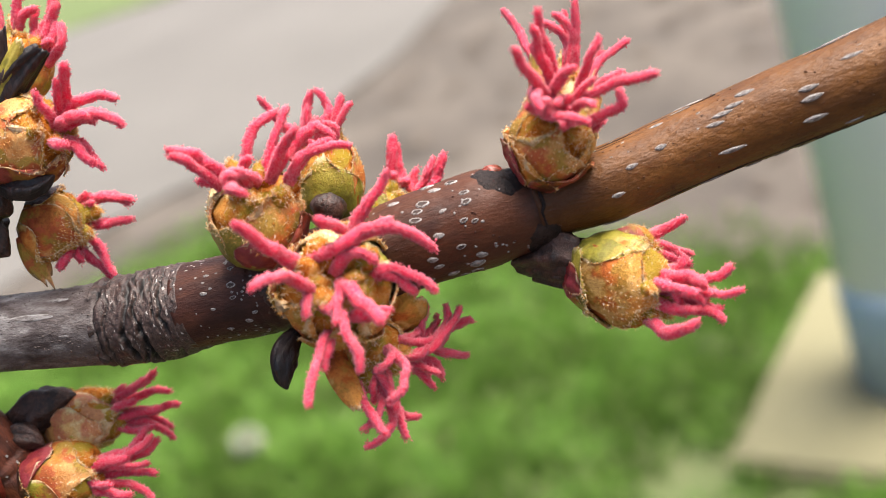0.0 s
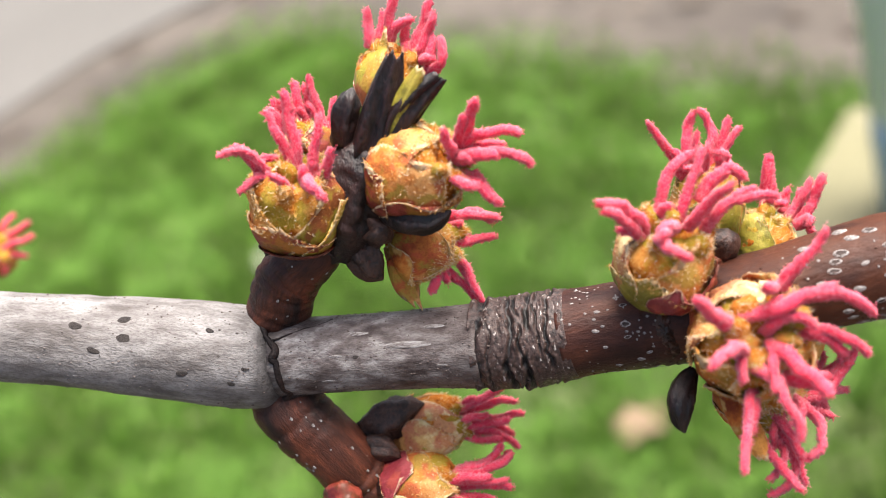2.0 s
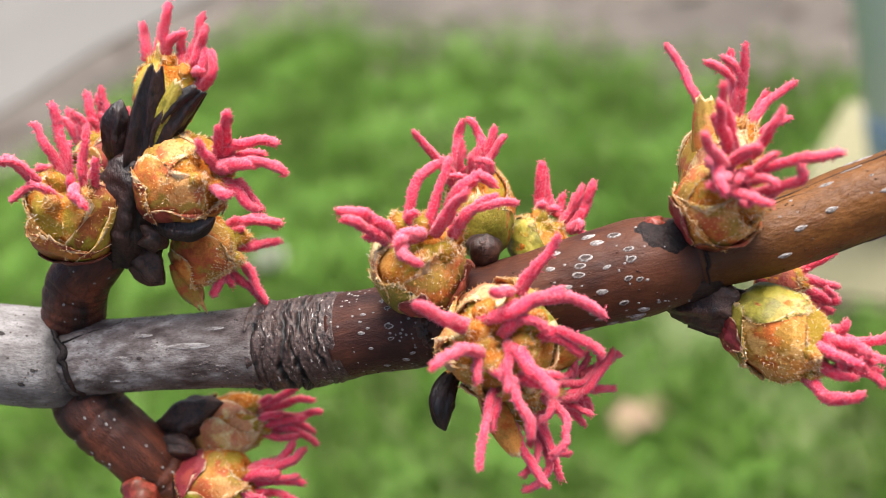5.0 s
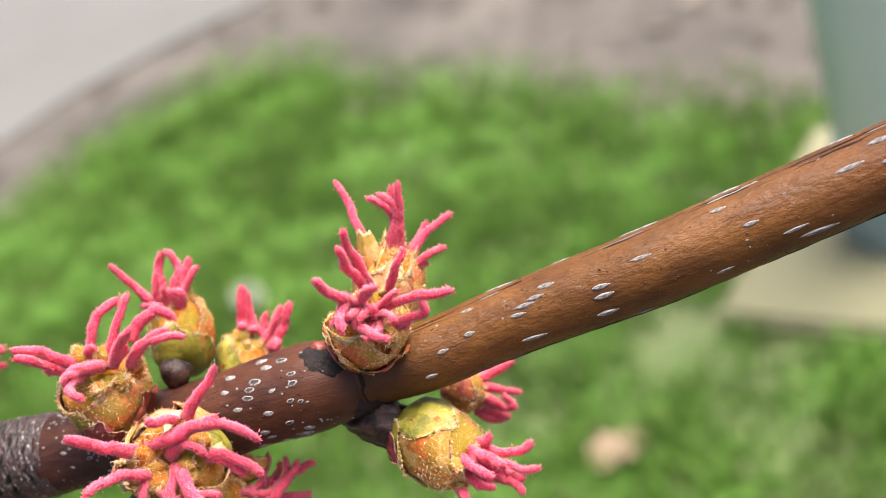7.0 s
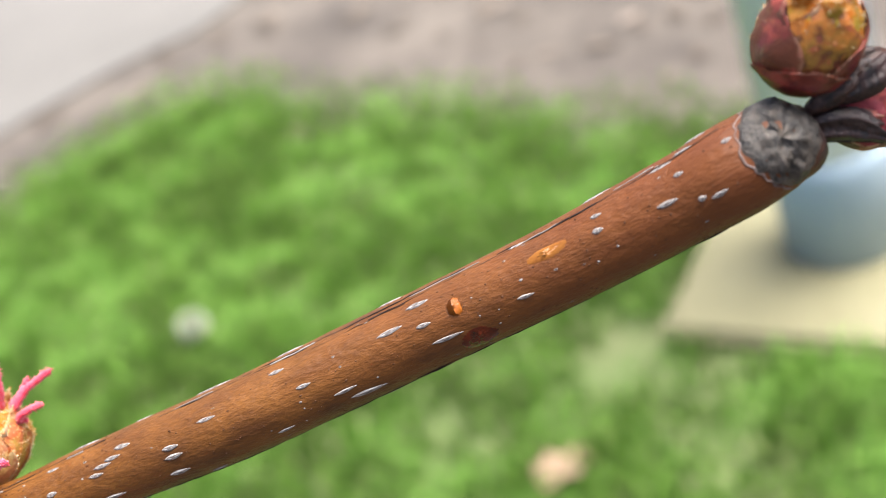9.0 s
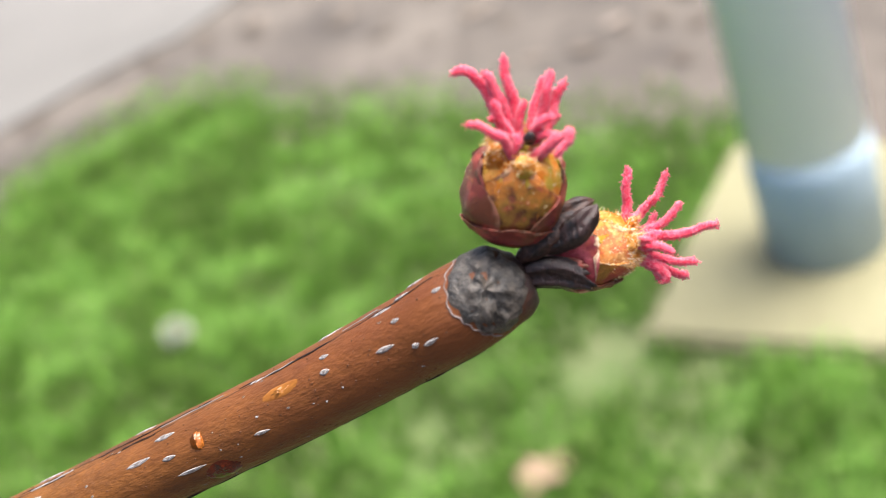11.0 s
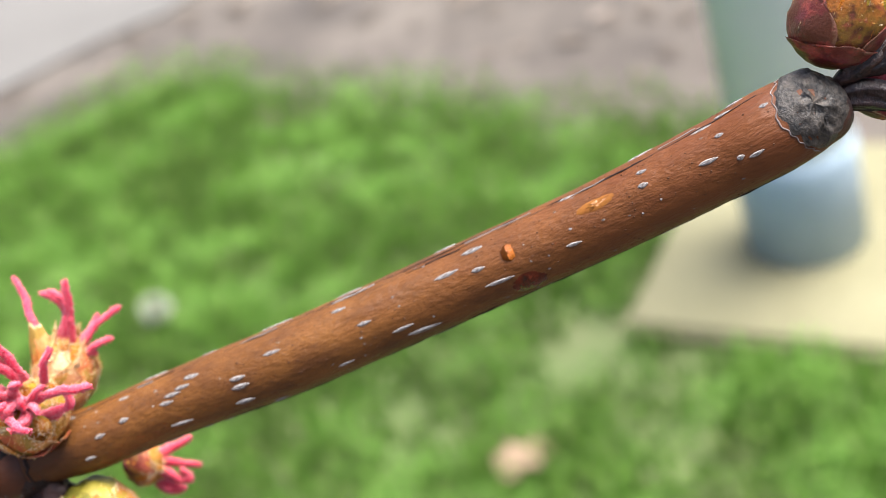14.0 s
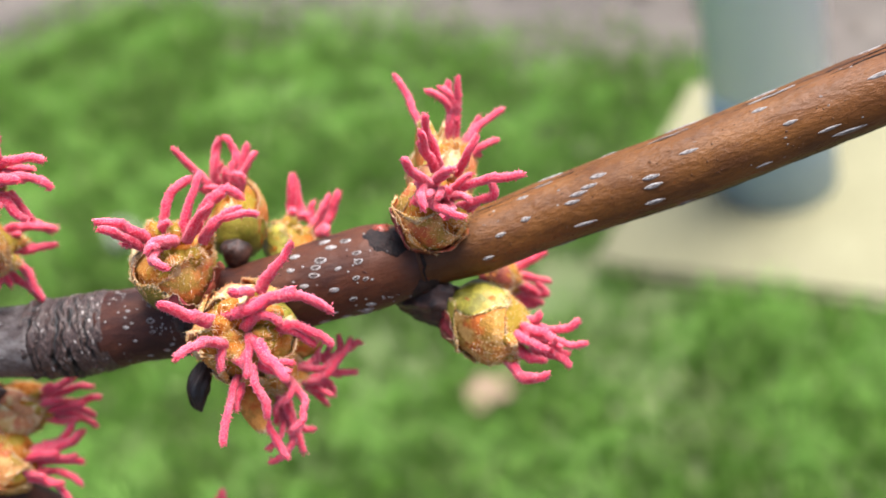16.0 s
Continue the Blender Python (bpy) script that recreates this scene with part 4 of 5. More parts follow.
# scale sets: side, width, lower end, upper end, flare, skin
CUP = [(-150, 150, 0.1, 1.04, 0.05, "tan"), (60, 150, 0.1, 1.06, 0.06, "olive"), (-50, 130, 0.08, 1.02, 0.05, "olive"), (150, 130, 0.0, 0.55, 0.03, "maroon"), (-10, 150, 0.0, 0.42, 0.03, "maroon")]

# upper cluster on the short spur; styles: root, middle, tip
flower_bud((-31.9, 70.3, 1.8), (-31.4, 66.9, 6.3), 2.75, [
    (-1.7, 0, -0.7, -2.3, -1, 1, -4.1, -1.5, 0.9), (-2, 0.2, -0.4, -2.7, -0.4, 0.9, -3.6, -0.8, 1.3), (-0.1, 0, 0.2, -0.9, -0.5, 2.2, -1.8, -0.5, 3.3),
    (0, 0, 0, -0.4, 0, 2.5, -0.8, 0, 4.5), (0.9, 0, 0, 1.1, -0.3, 2, 1.2, 0, 3.2), (1.4, 0, -0.3, 1.8, -0.8, 0.7, 2.1, -1.2, 1.4),
    (0.3, 0, -1.4, -0.5, -1.6, -0.5, -1.3, -2.2, 0), (0.4, -0.5, -0.2, 1.1, -2, -0.5, 1.9, -2.6, -1.3), (-0.7, 0.8, 0.7, -1.4, 0.8, 0.7, -2.2, 0.8, 0.6)],
           [(180, 160, 0.1, 1.12, 0.1, "tan"), (75, 140, 0.1, 1.14, 0.06, "green"), (-70, 150, 0.1, 0.9, 0.06, "rust"), (-10, 170, 0.0, 0.66, 0.10, "olive"), (75, 120, 0.0, 0.8, 0.06, "lime"), (20, 150, 0.0, 0.34, 0.08, "maroon")], seed=1, hairs=380)
flower_bud((-27.4, 69.7, 4.9), (-22.9, 66.6, 7.4), 2.55, [
    (0.6, 0, 0.6, 1, -0.8, 1.8, 1.4, -2, 3.1), (0.7, 0, 0.5, 2.3, -0.6, 1.4, 4, -0.5, 1.3), (0.7, 0, 0.1, 1.9, 0.3, 0.5, 3.1, 0.3, 0.6),
    (0.5, 0, -0.4, 2.8, -1.2, 0.3, 4.6, -1.3, -0.4), (0.5, 0, -0.1, 0.1, -1.5, 0.9, -0.2, -2, 1.5), (0.2, 0, -0.8, 1.5, -1, -1.5, 2.9, -1, -2.5),
    (1.6, 0.5, -0.8, 2.3, 0.5, -1.9, 2.9, 0.2, -2.7), (0.2, 0, -1.1, 0.9, -1.8, -1.4, 1.6, -2.2, -1.5), (0.4, 0, 0, 1.6, -1.4, 0.2, 2.6, -1.9, 0.1)],
           [(180, 160, 0.1, 1.07, 0.1, "rust"), (-60, 150, 0.2, 1.10, 0.08, "tan"), (20, 150, 0.2, 1.08, 0.04, "tan"), (-10, 100, 0.0, 0.52, 0.06, "olive"), (75, 120, 0.0, 1.02, 0.16, "olive")], seed=2, hairs=380, thick=0.3)
flower_bud((-26.5, 71.2, 2.2), (-23.1, 72.4, 1.0), 2.2, [
    (0, 0, 1.7, 1.6, 0.3, 2.3, 2.9, 0.4, 1.8), (0.1, 0, 0.5, 1.6, 0.4, 0.6, 3.1, 0.7, 0.9), (0.1, 0, 0.1, 1.3, -0.3, -1.1, 2.4, -0.2, -3.2),
    (0, 0, -0.9, 1, 0.2, -1.9, 2, 0.3, -3.1), (-0.1, -0.3, -1, -0.4, -1.4, -1.5, -0.8, -1.8, -2.3), (0.1, -0.4, 0.7, -0.2, -1.8, 0.6, -0.3, -2.2, 0),
    (-0.6, 0.2, 1.3, 0, -0.2, 1.9, 0.5, -0.4, 2.5)],
           [(0, 150, 0.1, 1.04, 0.1, "rust"), (150, 150, 0.1, 0.8, 0.05, "olive"), (10, 90, 0.0, 1.1, 0.1, "tan"), (-90, 120, 0.0, 0.5, 0.05, "brown"), (60, 90, 0.0, 0.55, 0.05, "rust")], hairs=360, seed=3)
shell((-26.2, 70.6, 0.9), (-24.3, 71.3, -2.3), 0.8, SKIN["tan"], 0.05, 0.7, 0.5, -10, 0.1, 14, label="torn drooping tan bud scale")
flower_bud((-27.0, 71.8, 9.1), (-26.3, 71.0, 13.2), 1.95, [
    (-1.4, 0, 0.4, -1.5, 0, 1.4, -1.6, 0, 2.3), (-0.9, 0.5, 0.8, -0.8, 0.7, 1.4, -0.7, 0.9, 2.2), (-0.2, 0, 0.8, -0.2, -0.3, 2.3, 0.1, -0.3, 3.5),
    (0.8, 0, 0.1, 0.7, 0.3, 1, 0.8, 0.3, 1.9), (1.1, 0, 0.1, 1.6, 0, 1.5, 2.1, 0, 2.9), (1.4, -0.3, 0, 2, -0.6, 1, 2.3, -0.7, 1.9),
    (1.8, -0.5, -1.4, 2.9, -1, -0.4, 2.6, -0.8, 0.7), (1.6, -0.5, -0.3, 2, -1.2, -0.4, 2.4, -1.6, -0.5)],
           [(110, 150, 0.0, 1.10, 0.02, "tan"), (-40, 150, 0.0, 1.24, -0.10, "lime"), (-100, 110, 0.0, 0.5, 0.02, "rose")], hairs=160, seed=4)
flower_bud((-31.2, 74.0, 5.6), (-32.2, 74.8, 8.0), 1.7, [
    (-0.1, 0, 0.2, -0.2, 0, 1.8, -0.7, 0, 3.1), (0.1, 0.2, 0.2, 0.1, 0.3, 1.9, 0, 0.3, 3), (1.4, 0, 0, 0.9, 0, 1.6, 0.3, 0, 3.5),
    (1.7, 0.3, 0.1, 1.7, 0.5, 1.2, 1.9, 0.5, 2.1), (-1.4, 0, 0.2, -1.8, -0.3, 1.2, -2.2, -0.3, 1.4), (-1.2, 0, 0.1, -1.7, 0.2, 1.4, -1.9, 0.2, 2),
    (-1, 0, 0, -1.1, -0.4, 0.7, -0.9, -0.5, 1.1)], CUP[:3], hairs=200, seed=5)
husk((-28.8, 69.4, 6.4), (-28.4, 67.8, 11.0), 0.8, HUSK, 0.06, 0.85, 1.0, label="blunt black bud scale")
shell((-27.9, 68.0, 6.2), (-26.1, 66.3, 13.2), 1.35, HUSK, 0.03, 0.75, 0.10, 0, 0.03, 6, label="long black bud scale with a torn tip", fold=0.2, taper=0.3)
shell((-26.4, 67.0, 8.0), (-24.4, 66.0, 12.3), 0.6, SKIN["leaf"], -0.03, 0.8, 0.10, -10, 0.0, 3, label="torn pale green inner scale with cream margins", fold=0.04)
shell((-26.2, 67.2, 7.5), (-23.3, 66.5, 11.8), 1.0, HUSK, -0.09, 0.9, 0.06, 35, 0.0, 5, fold=0.14)
husk((-26.9, 68.4, 4.2), (-22.7, 66.4, 4.3), 0.75, HUSK, -0.16, 0.9, 0.6)
husk((-28.0, 70.4, 2.4), (-26.4, 68.0, 3.1), 1.05, HUSK_BROWN, 0.0, 0.9, 1.0)
husk((-28.7, 71.0, 3.4), (-26.8, 70.0, -0.4), 1.2, HUSK_BROWN, -0.1, 0.8)
husk((-29.6, 70.0, 1.0), (-27.3, 68.6, 8.6), 1.85, HUSK, 0.0, 0.85, 0.7)
shell((-33.7, 69.2, 1.3), (-29.6, 68.6, 1.4), 0.5, HUSK, -0.14, 0.9, 0.1, 0, 0.0, 19, fold=0.1)

# lower cluster on the side twig
flower_bud((-26.8, 76.0, -12.6), (-21.8, 75.6, -10.7), 2.05, [(2.0, -0.8, 2.1, 0), (3.5, 0, 1.2, -0.1), (3.7, 0, -2.0, -0.1), (1.6, -1.7, 0.8, 0), (3.4, 0.9, -1.4, -0.1), (0.7, -0.8, 1.6, 0), (2.6, -0.6, 2.6, 0.05), (3.0, -0.8, 0.2, 0), (2.6, -1.0, -1.0, 0.1), (4.0, 0.3, 0.3, 0)],
           [(0, 170, 0.1, 1.12, 0.0, "cream"), (180, 170, 0.2, 1.12, 0.0, "tan"), (80, 150, 0.15, 0.8, 0.02, "lime"), (20, 120, 0.2, 0.9, 0.02, "cream"), (-100, 130, 0.0, 0.5, 0.06, "brown")], hairs=140, seed=6)
flower_bud((-27.6, 74.2, -15.0), (-22.3, 72.7, -14.5), 2.2, [(3.0, 0.4, 3.0, 0.1), (3.6, 1.3, 2.1, 0.1), (2.3, -1.3, 1.4, 0), (3.7, -0.4, -1.5, -0.15), (3.1, -1.3, -2.6, -0.15), (1.4, -1.7, -0.3, 0), (2.1, 1.3, 1.5, 0), (3.4, -0.6, 0.9, 0), (3.8, 0.2, 0.1, 0), (2.6, -1.5, -0.9, 0.1), (3.6, -0.5, 2.6, 0.1)],
           [(180, 170, 0.2, 1.12, 0.0, "tan"), (-20, 150, 0.2, 1.10, 0.02, "tan"), (75, 165, 0.15, 1.0, 0.03, "lime"), (-50, 120, 0.05, 0.62, 0.05, "rose"), (15, 120, 0.0, 0.34, 0.04, "brown")], hairs=160, seed=7)
flower_bud((-29.2, 73.4, -20.4), (-26.4, 69.8, -17.6), 2.8, [(1.6, -1.0, -2.2, 0), (-0.2, -1.0, -2.5, 0)],
           [(0, 200, 0.1, 1.07, 0.0, "cream"), (180, 170, 0.1, 1.02, 0.02, "brown"), (80, 100, 0.2, 1.07, 0.02, "green")], hairs=140, seed=8, body="leaf", label="broken bud with a pale green open end")
flower_bud((-9.6, 78.3, -24.3), (-9.2, 78.2, -21.5), 1.6, [(-1.2, 0, 1.3, 0), (0.3, 0, 2.5, 0), (0.7, -0.9, 1.8, 0), (-0.2, 0.8, 1.6, 0), (1.6, 0, 0.7, 0)], CUP[:3], hairs=80, seed=9)
husk((-28.8, 74.0, -13.0), (-25.8, 73.0, -12.6), 0.9, HUSK_BROWN, 0.2, 0.7)
husk((-28.4, 75.0, -13.4), (-24.4, 74.9, -9.6), 1.3, HUSK_BROWN, 0.16, 0.6)
husk((-28.6, 71.0, -18.6), (-30.4, 70.2, -15.9), 1.3, HUSK_BROWN, 0.0, 0.9, 1.0)
husk((-28.2, 71.0, -18.6), (-28.5, 70.0, -14.6), 1.2, HUSK, 0.1, 0.8)
husk((-30.2, 72.4, -15.4), (-28.2, 71.6, -14.4), 1.5, SKIN["maroon"], 0.0, 0.9, 1.0, name="side_bud")

# cluster at the first node
flower_bud((-11.0, 68.4, -0.4), (-10.5, 64.8, 3.4), 2.75, [
    (-1.7, -0.2, 0.2, -2.6, -1.6, 1.5, -4.6, -2.5, 2), (-1.8, -0.4, 0.1, -2.9, -2, 1, -4.3, -3, 1.6), (-0.9, 0.2, 0.5, -0.6, 0.3, 3, 0.9, 0.8, 4.4),
    (0.4, 0.3, 0.6, 0.8, 0.4, 3, 1.5, 0.9, 4.7), (0.7, -0.3, 0.6, 1.7, -1.8, 2.2, 2.5, -2.4, 3.2), (1.7, 0, 0.5, 3, -0.6, 2, 5.3, -0.7, 2.3),
    (1.5, 0.8, 2, 2.7, 1.2, 3.5, 4.1, 1.8, 3), (-0.4, -0.8, 0.4, -0.9, -2.8, 0.7, -1.3, -3.4, 0.2), (-1, -1, 0.2, -0.9, -3.6, 0, 0.1, -4.3, -0.5), (0, -0.3, 0.6, -0.7, -2, 0.9, -1.3, -2.8, 0.5)],
           [(180, 160, 0.1, 1.12, 0.05, "tan"), (40, 150, 0.3, 1.16, 0.05, "tan"), (-85, 110, 0.1, 1.17, 0.26, "cream"), (-20, 130, 0.0, 0.84, 0.05, "leaf"), (75, 90, 0.0, 0.86, 0.2, "maroon"), (8, 50, 0.3, 0.82, 0.12, "rose")], hairs=520, seed=10, spread=0.5, thick=0.29)
flower_bud((-6.7, 72.7, 1.4), (-7.6, 71.4, 6.5), 2.15, [
    (-1.5, 0, 0.4, -2.8, -0.6, 1.7, -3.8, -1.2, 2.7), (-1.1, 0.3, 0.3, -1.1, 0.5, 2, -0.8, 0.5, 3.3), (-0.1, 0.2, 0.3, 0.4, 0.4, 2.2, -0.6, 0.5, 3.4),
    (0.1, 0, 0.1, 0.7, 0, 1.5, 1.2, 0, 3), (0.3, -0.2, 0, 0.9, -0.4, 1.2, 1.8, -0.4, 2.5), (0.5, -0.6, -0.2, 0.8, -1.4, 0.9, 0.2, -1.7, 1.1),
    (-1.3, 0, -0.3, -1.7, -0.6, 0.5, -2.2, -0.8, 1.1), (-0.8, -0.3, -0.3, -0.9, -0.8, 1.1, -0.8, -1, 2.2), (-0.3, -0.5, -0.3, -0.2, -1, 0.6, -0.2, -1.2, 1.4)],
           [(-120, 160, 0.1, 1.12, 0.05, "tan"), (100, 130, 0.1, 1.12, 0.1, "tan"), (0, 150, 0.0, 0.92, 0.02, "leaf")], hairs=300, seed=11)
flower_bud((-4.3, 73.5, 0.4), (-2.9, 73.5, 3.3), 1.9, [
    (-0.3, 0, 1, -0.5, 0, 2.5, -0.4, 0, 3.9), (0.4, 0.2, 1, -0.1, 0.4, 2.1, -0.2, 0.4, 3.4), (1.6, 0, -0.1, 2.4, -0.2, 1.2, 2.9, -0.2, 2.7),
    (1.2, 0.2, 0.2, 1.6, 0.4, 1, 1.9, 0.4, 1.8), (0.8, 0.4, 0.6, 0.9, 0.7, 1.2, 1.1, 0.7, 1.8), (1.5, -0.3, -0.1, 2.1, -0.8, 0.1, 1.9, -1.2, -0.2), (0.9, 0, 0.2, 1.6, 0, 1.2, 2.2, 0, 2.4)],
           [(-60, 160, 0.1, 1.07, 0.05, "leaf"), (100, 160, 0.1, 1.12, 0.05, "rust")], hairs=240, seed=12, thick=0.3)
flower_bud((-6.3, 68.4, -3.0), (-5.8, 62.4, -1.9), 3.1, [
    (-2, -0.4, 1, -3.4, -2.6, 2, -4.8, -4.6, 3.2), (-1.4, -0.6, -0.6, -2.3, -3, 0.5, -3.9, -4.8, -0.2), (0.7, 0.4, 2.8, 1.8, 0.3, 4.5, 2.8, 0, 6.1),
    (-1.5, -0.3, 1.2, 0.9, -1.2, 2.4, 3, -1.2, 3.4), (0.3, -0.2, 2.9, -0.2, -1.4, 3.3, -0.8, -2.2, 3.5), (-0.1, -0.2, 0.6, 2.2, -1.3, 3, 5.4, -0.6, 1.8),
    (1.8, 0.4, 0.2, 3.4, -0.3, 0.7, 5.4, -0.2, -0.5), (0.2, -0.3, 0.1, 1.5, -2, -0.9, 2.7, -3, -2), (0.5, 0, -1.8, 1.8, -1.5, -1.7, 2.8, -2.3, -1.7),
    (-1.3, -0.3, -0.9, 0.7, -2, -2.3, 1.4, -2.4, -4.6), (-0.4, 0.3, -2.5, -1, -1.2, -4.2, -1.3, -2.4, -6.4)],
           [(190, 100, 0.2, 1.10, 0.20, "cream"), (-55, 95, 0.2, 1.12, 0.30, "rust"), (120, 80, 0.3, 1.16, 0.25, "leaf"), (40, 90, 0.2, 1.10, 0.16, "tan"), (-110, 80, 0.1, 1.0, 0.24, "tan"), (150, 60, 0.2, 1.05, 0.3, "tan"), (0, 90, 0.1, 1.05, 0.18, "rust")], hairs=700, seed=13, thick=0.33, spread=0.5, florets=12, label="wide open bud with rusty wool and spreading carmine styles")
flower_bud((-6.2, 69.7, -5.2), (-3.4, 67.2, -6.9), 2.3, [
    (0.9, 0, 1.3, 3, 0.6, 1.5, 3.5, 1.2, 3.4), (1.2, 0, 0.2, 3.2, 0.4, 1.4, 4.3, 0.8, 3.3), (2.7, 1.2, 1.3, 4.3, 2.6, 2.1, 5.1, 3.4, 2.3),
    (3, 1.2, 0.7, 4, 2.4, 0.2, 4.8, 3, 0.3), (2.2, 0.8, 0.1, 3, 1.6, -0.3, 3.3, 1.8, -1), (1.5, 0.2, -0.2, 2.2, 0.8, -0.7, 2.8, 1, -1.5),
    (0.3, -1.5, 0.9, 1.4, -3.8, -0.1, 0.4, -4.2, -1.6), (1.7, 0.8, 1.1, 2.7, 1.8, 1.9, 2.9, 2.2, 2.7)] + [
    (-1.4, -1, -1.1, -0.7, -3, -2.4, 0.3, -4.4, -3.4), (-0.9, -0.8, -0.9, 0.6, -2, -2.8, -1, -2.6, -4.4), (0.2, -0.4, -0.4, 0.6, -1.2, -2.3, 1.3, -1.6, -4.1),
    (-0.1, -0.1, -1.1, 0.7, 0.2, -2.8, 1.9, 0.4, -3.1), (-0.4, -0.8, -0.4, 0.3, -2, -1.3, 0.7, -2.4, -2.4)],
           [(0, 150, 0.0, 1.12, 0.10, "tan"), (-120, 150, 0.0, 1.12, 0.05, "rust"), (120, 110, 0.0, 1.3, 0.12, "rust")], hairs=460, seed=14, spread=0.6, thick=0.22)
husk((-8.5, 67.4, -4.9), (-9.1, 66.0, -8.2), 0.75, HUSK, -0.16, 0.8, 0.6)
shell((-6.9, 66.4, -5.2), (-4.6, 64.6, -9.3), 0.85, SKIN["rust"], 0.03, 0.8, 0.12, -20, 0.0, 8)
shell((-3.4, 68.6, -5.0), (-1.4, 67.2, -2.6), 1.35, SKIN["rust"], 0.05, 0.7, 0.2, 30, 0.0, 12)
husk((-7.4, 68.4, -4.8), (-5.6, 66.8, -7.6), 0.95, SKIN["maroon"], 0.1, 0.8)
husk((-7.1, 69.4, 1.2), (-6.8, 68.4, 3.3), 1.05, HUSK_BROWN, 0.0, 0.8, 1.0, name="side_bud")
husk((-9.2, 68.6, -4.6), (-7.8, 67.4, 0.6), 1.35, HUSK, 0.05, 0.6)
husk((-11.4, 68.0, -2.2), (-7.2, 67.2, -1.0), 0.9, HUSK_BROWN, 0.1, 0.7)
husk((-8.2, 68.2, -1.8), (-6.6, 65.6, -2.4), 1.6, HUSK_BROWN, 0.0, 0.9, 1.0)

# pair at the second node
flower_bud((5.4, 66.9, 4.3), (6.8, 63.2, 7.3), 2.35, [
    (-0.3, -0.4, 1.9, -1.3, -1.8, 3.9, -1.7, -2.6, 5.3), (-0.6, -0.5, 1.8, -1.5, -2.1, 3.3, -2.0, -3.0, 4.3), (0.8, 0, 1.5, 1.2, -1.2, 2.8, 1.7, -1.6, 4),
    (-0.7, -0.8, 0.7, -2, -3.3, 1.7, -3.1, -5, 2.8), (-0.6, -0.7, 0.1, 2.2, -2.3, 1.3, 4.5, -3, 1.8), (0.8, -0.5, -0.6, 2.6, -1.7, 0.2, 2.7, -1.6, 1.2),
    (-1.7, -0.8, 1.3, -1.8, -3.4, 0.7, -1.7, -4.2, -0.3), (-1.2, -0.8, 0.3, -0.4, -3.2, -0.4, 0.8, -3.8, -0.8), (-0.9, -0.8, 0.9, -0.4, -2.6, 1.7, 0.2, -3.2, 2.1), (0, -0.8, 0.2, -0.3, -2, 0.6, -0.8, -2.8, 0.2),
    (0.3, -0.8, 0.2, 0.6, -2.2, 0.4, 1.2, -3, 0.1), (-0.5, -0.8, 0.5, -1.2, -2.4, 0.4, -2, -3.2, 0.4), (-0.2, -0.8, -0.1, 0.2, -2.4, -0.5, -0.4, -3.4, -0.9), (-1.1, -0.8, 0.2, -1.6, -2.5, 0.1, -2.4, -3.4, 0)],
           [(180, 150, 0.1, 1.12, 0.05, "tan"), (-105, 110, 0.1, 1.2, 0.0, "tan"), (80, 130, 0.1, 1.07, 0.06, "rust"), (0, 140, 0.05, 1.04, 0.08, "tan"), (-35, 140, 0.0, 0.70, 0.14, "rust"), (60, 130, 0.0, 0.70, 0.17, "amber"), (-45, 75, 0.05, 0.62, 0.2, "rose")], hairs=520, seed=15, thick=0.25)
flower_bud((6.2, 70.0, 4.6), (7.8, 69.0, 10.1), 2.25, [
    (-2.1, -0.4, 1.2, -3.1, 0.6, 3, -4.1, 1.4, 4.5), (-0.7, 0, 0.2, -0.5, 0.2, 2.6, -1.9, 0.3, 3.5), (-0.4, 0, 0.2, 0, -0.4, 2.5, -1.1, -0.6, 3.8),
    (0, 0.4, 0.2, -0.2, 0.7, 2.5, -0.4, 0.7, 4.2), (0.2, 0.1, 0.4, 0.2, -0.4, 2.5, 0.1, -0.8, 4.6), (0.8, 0, 0, 2, 0.2, 1.3, 3.4, 0.4, 2.4),
    (1, -0.3, -0.8, 2, -0.5, 0, 3, -0.5, 0.4), (0.9, 0.3, 0.5, 1.5, 0.7, 1.3, 1.9, 0.7, 1.8)],
           [(-70, 150, 0.0, 1.2, 0.0, "lime"), (60, 150, 0.1, 1.08, 0.05, "tan"), (0, 120, 0.1, 1.05, 0.02, "cream"), (180, 150, 0.1, 1.12, 0.05, "tan")], hairs=380, seed=16, thick=0.23)
shell((5.9, 68.6, 6.6), (5.6, 68.2, 11.7), 0.95, SKIN["tan"], 0.05, 0.9, 0.08, -15, 0.0, 26, label="upright tan tongue-shaped bud scale")
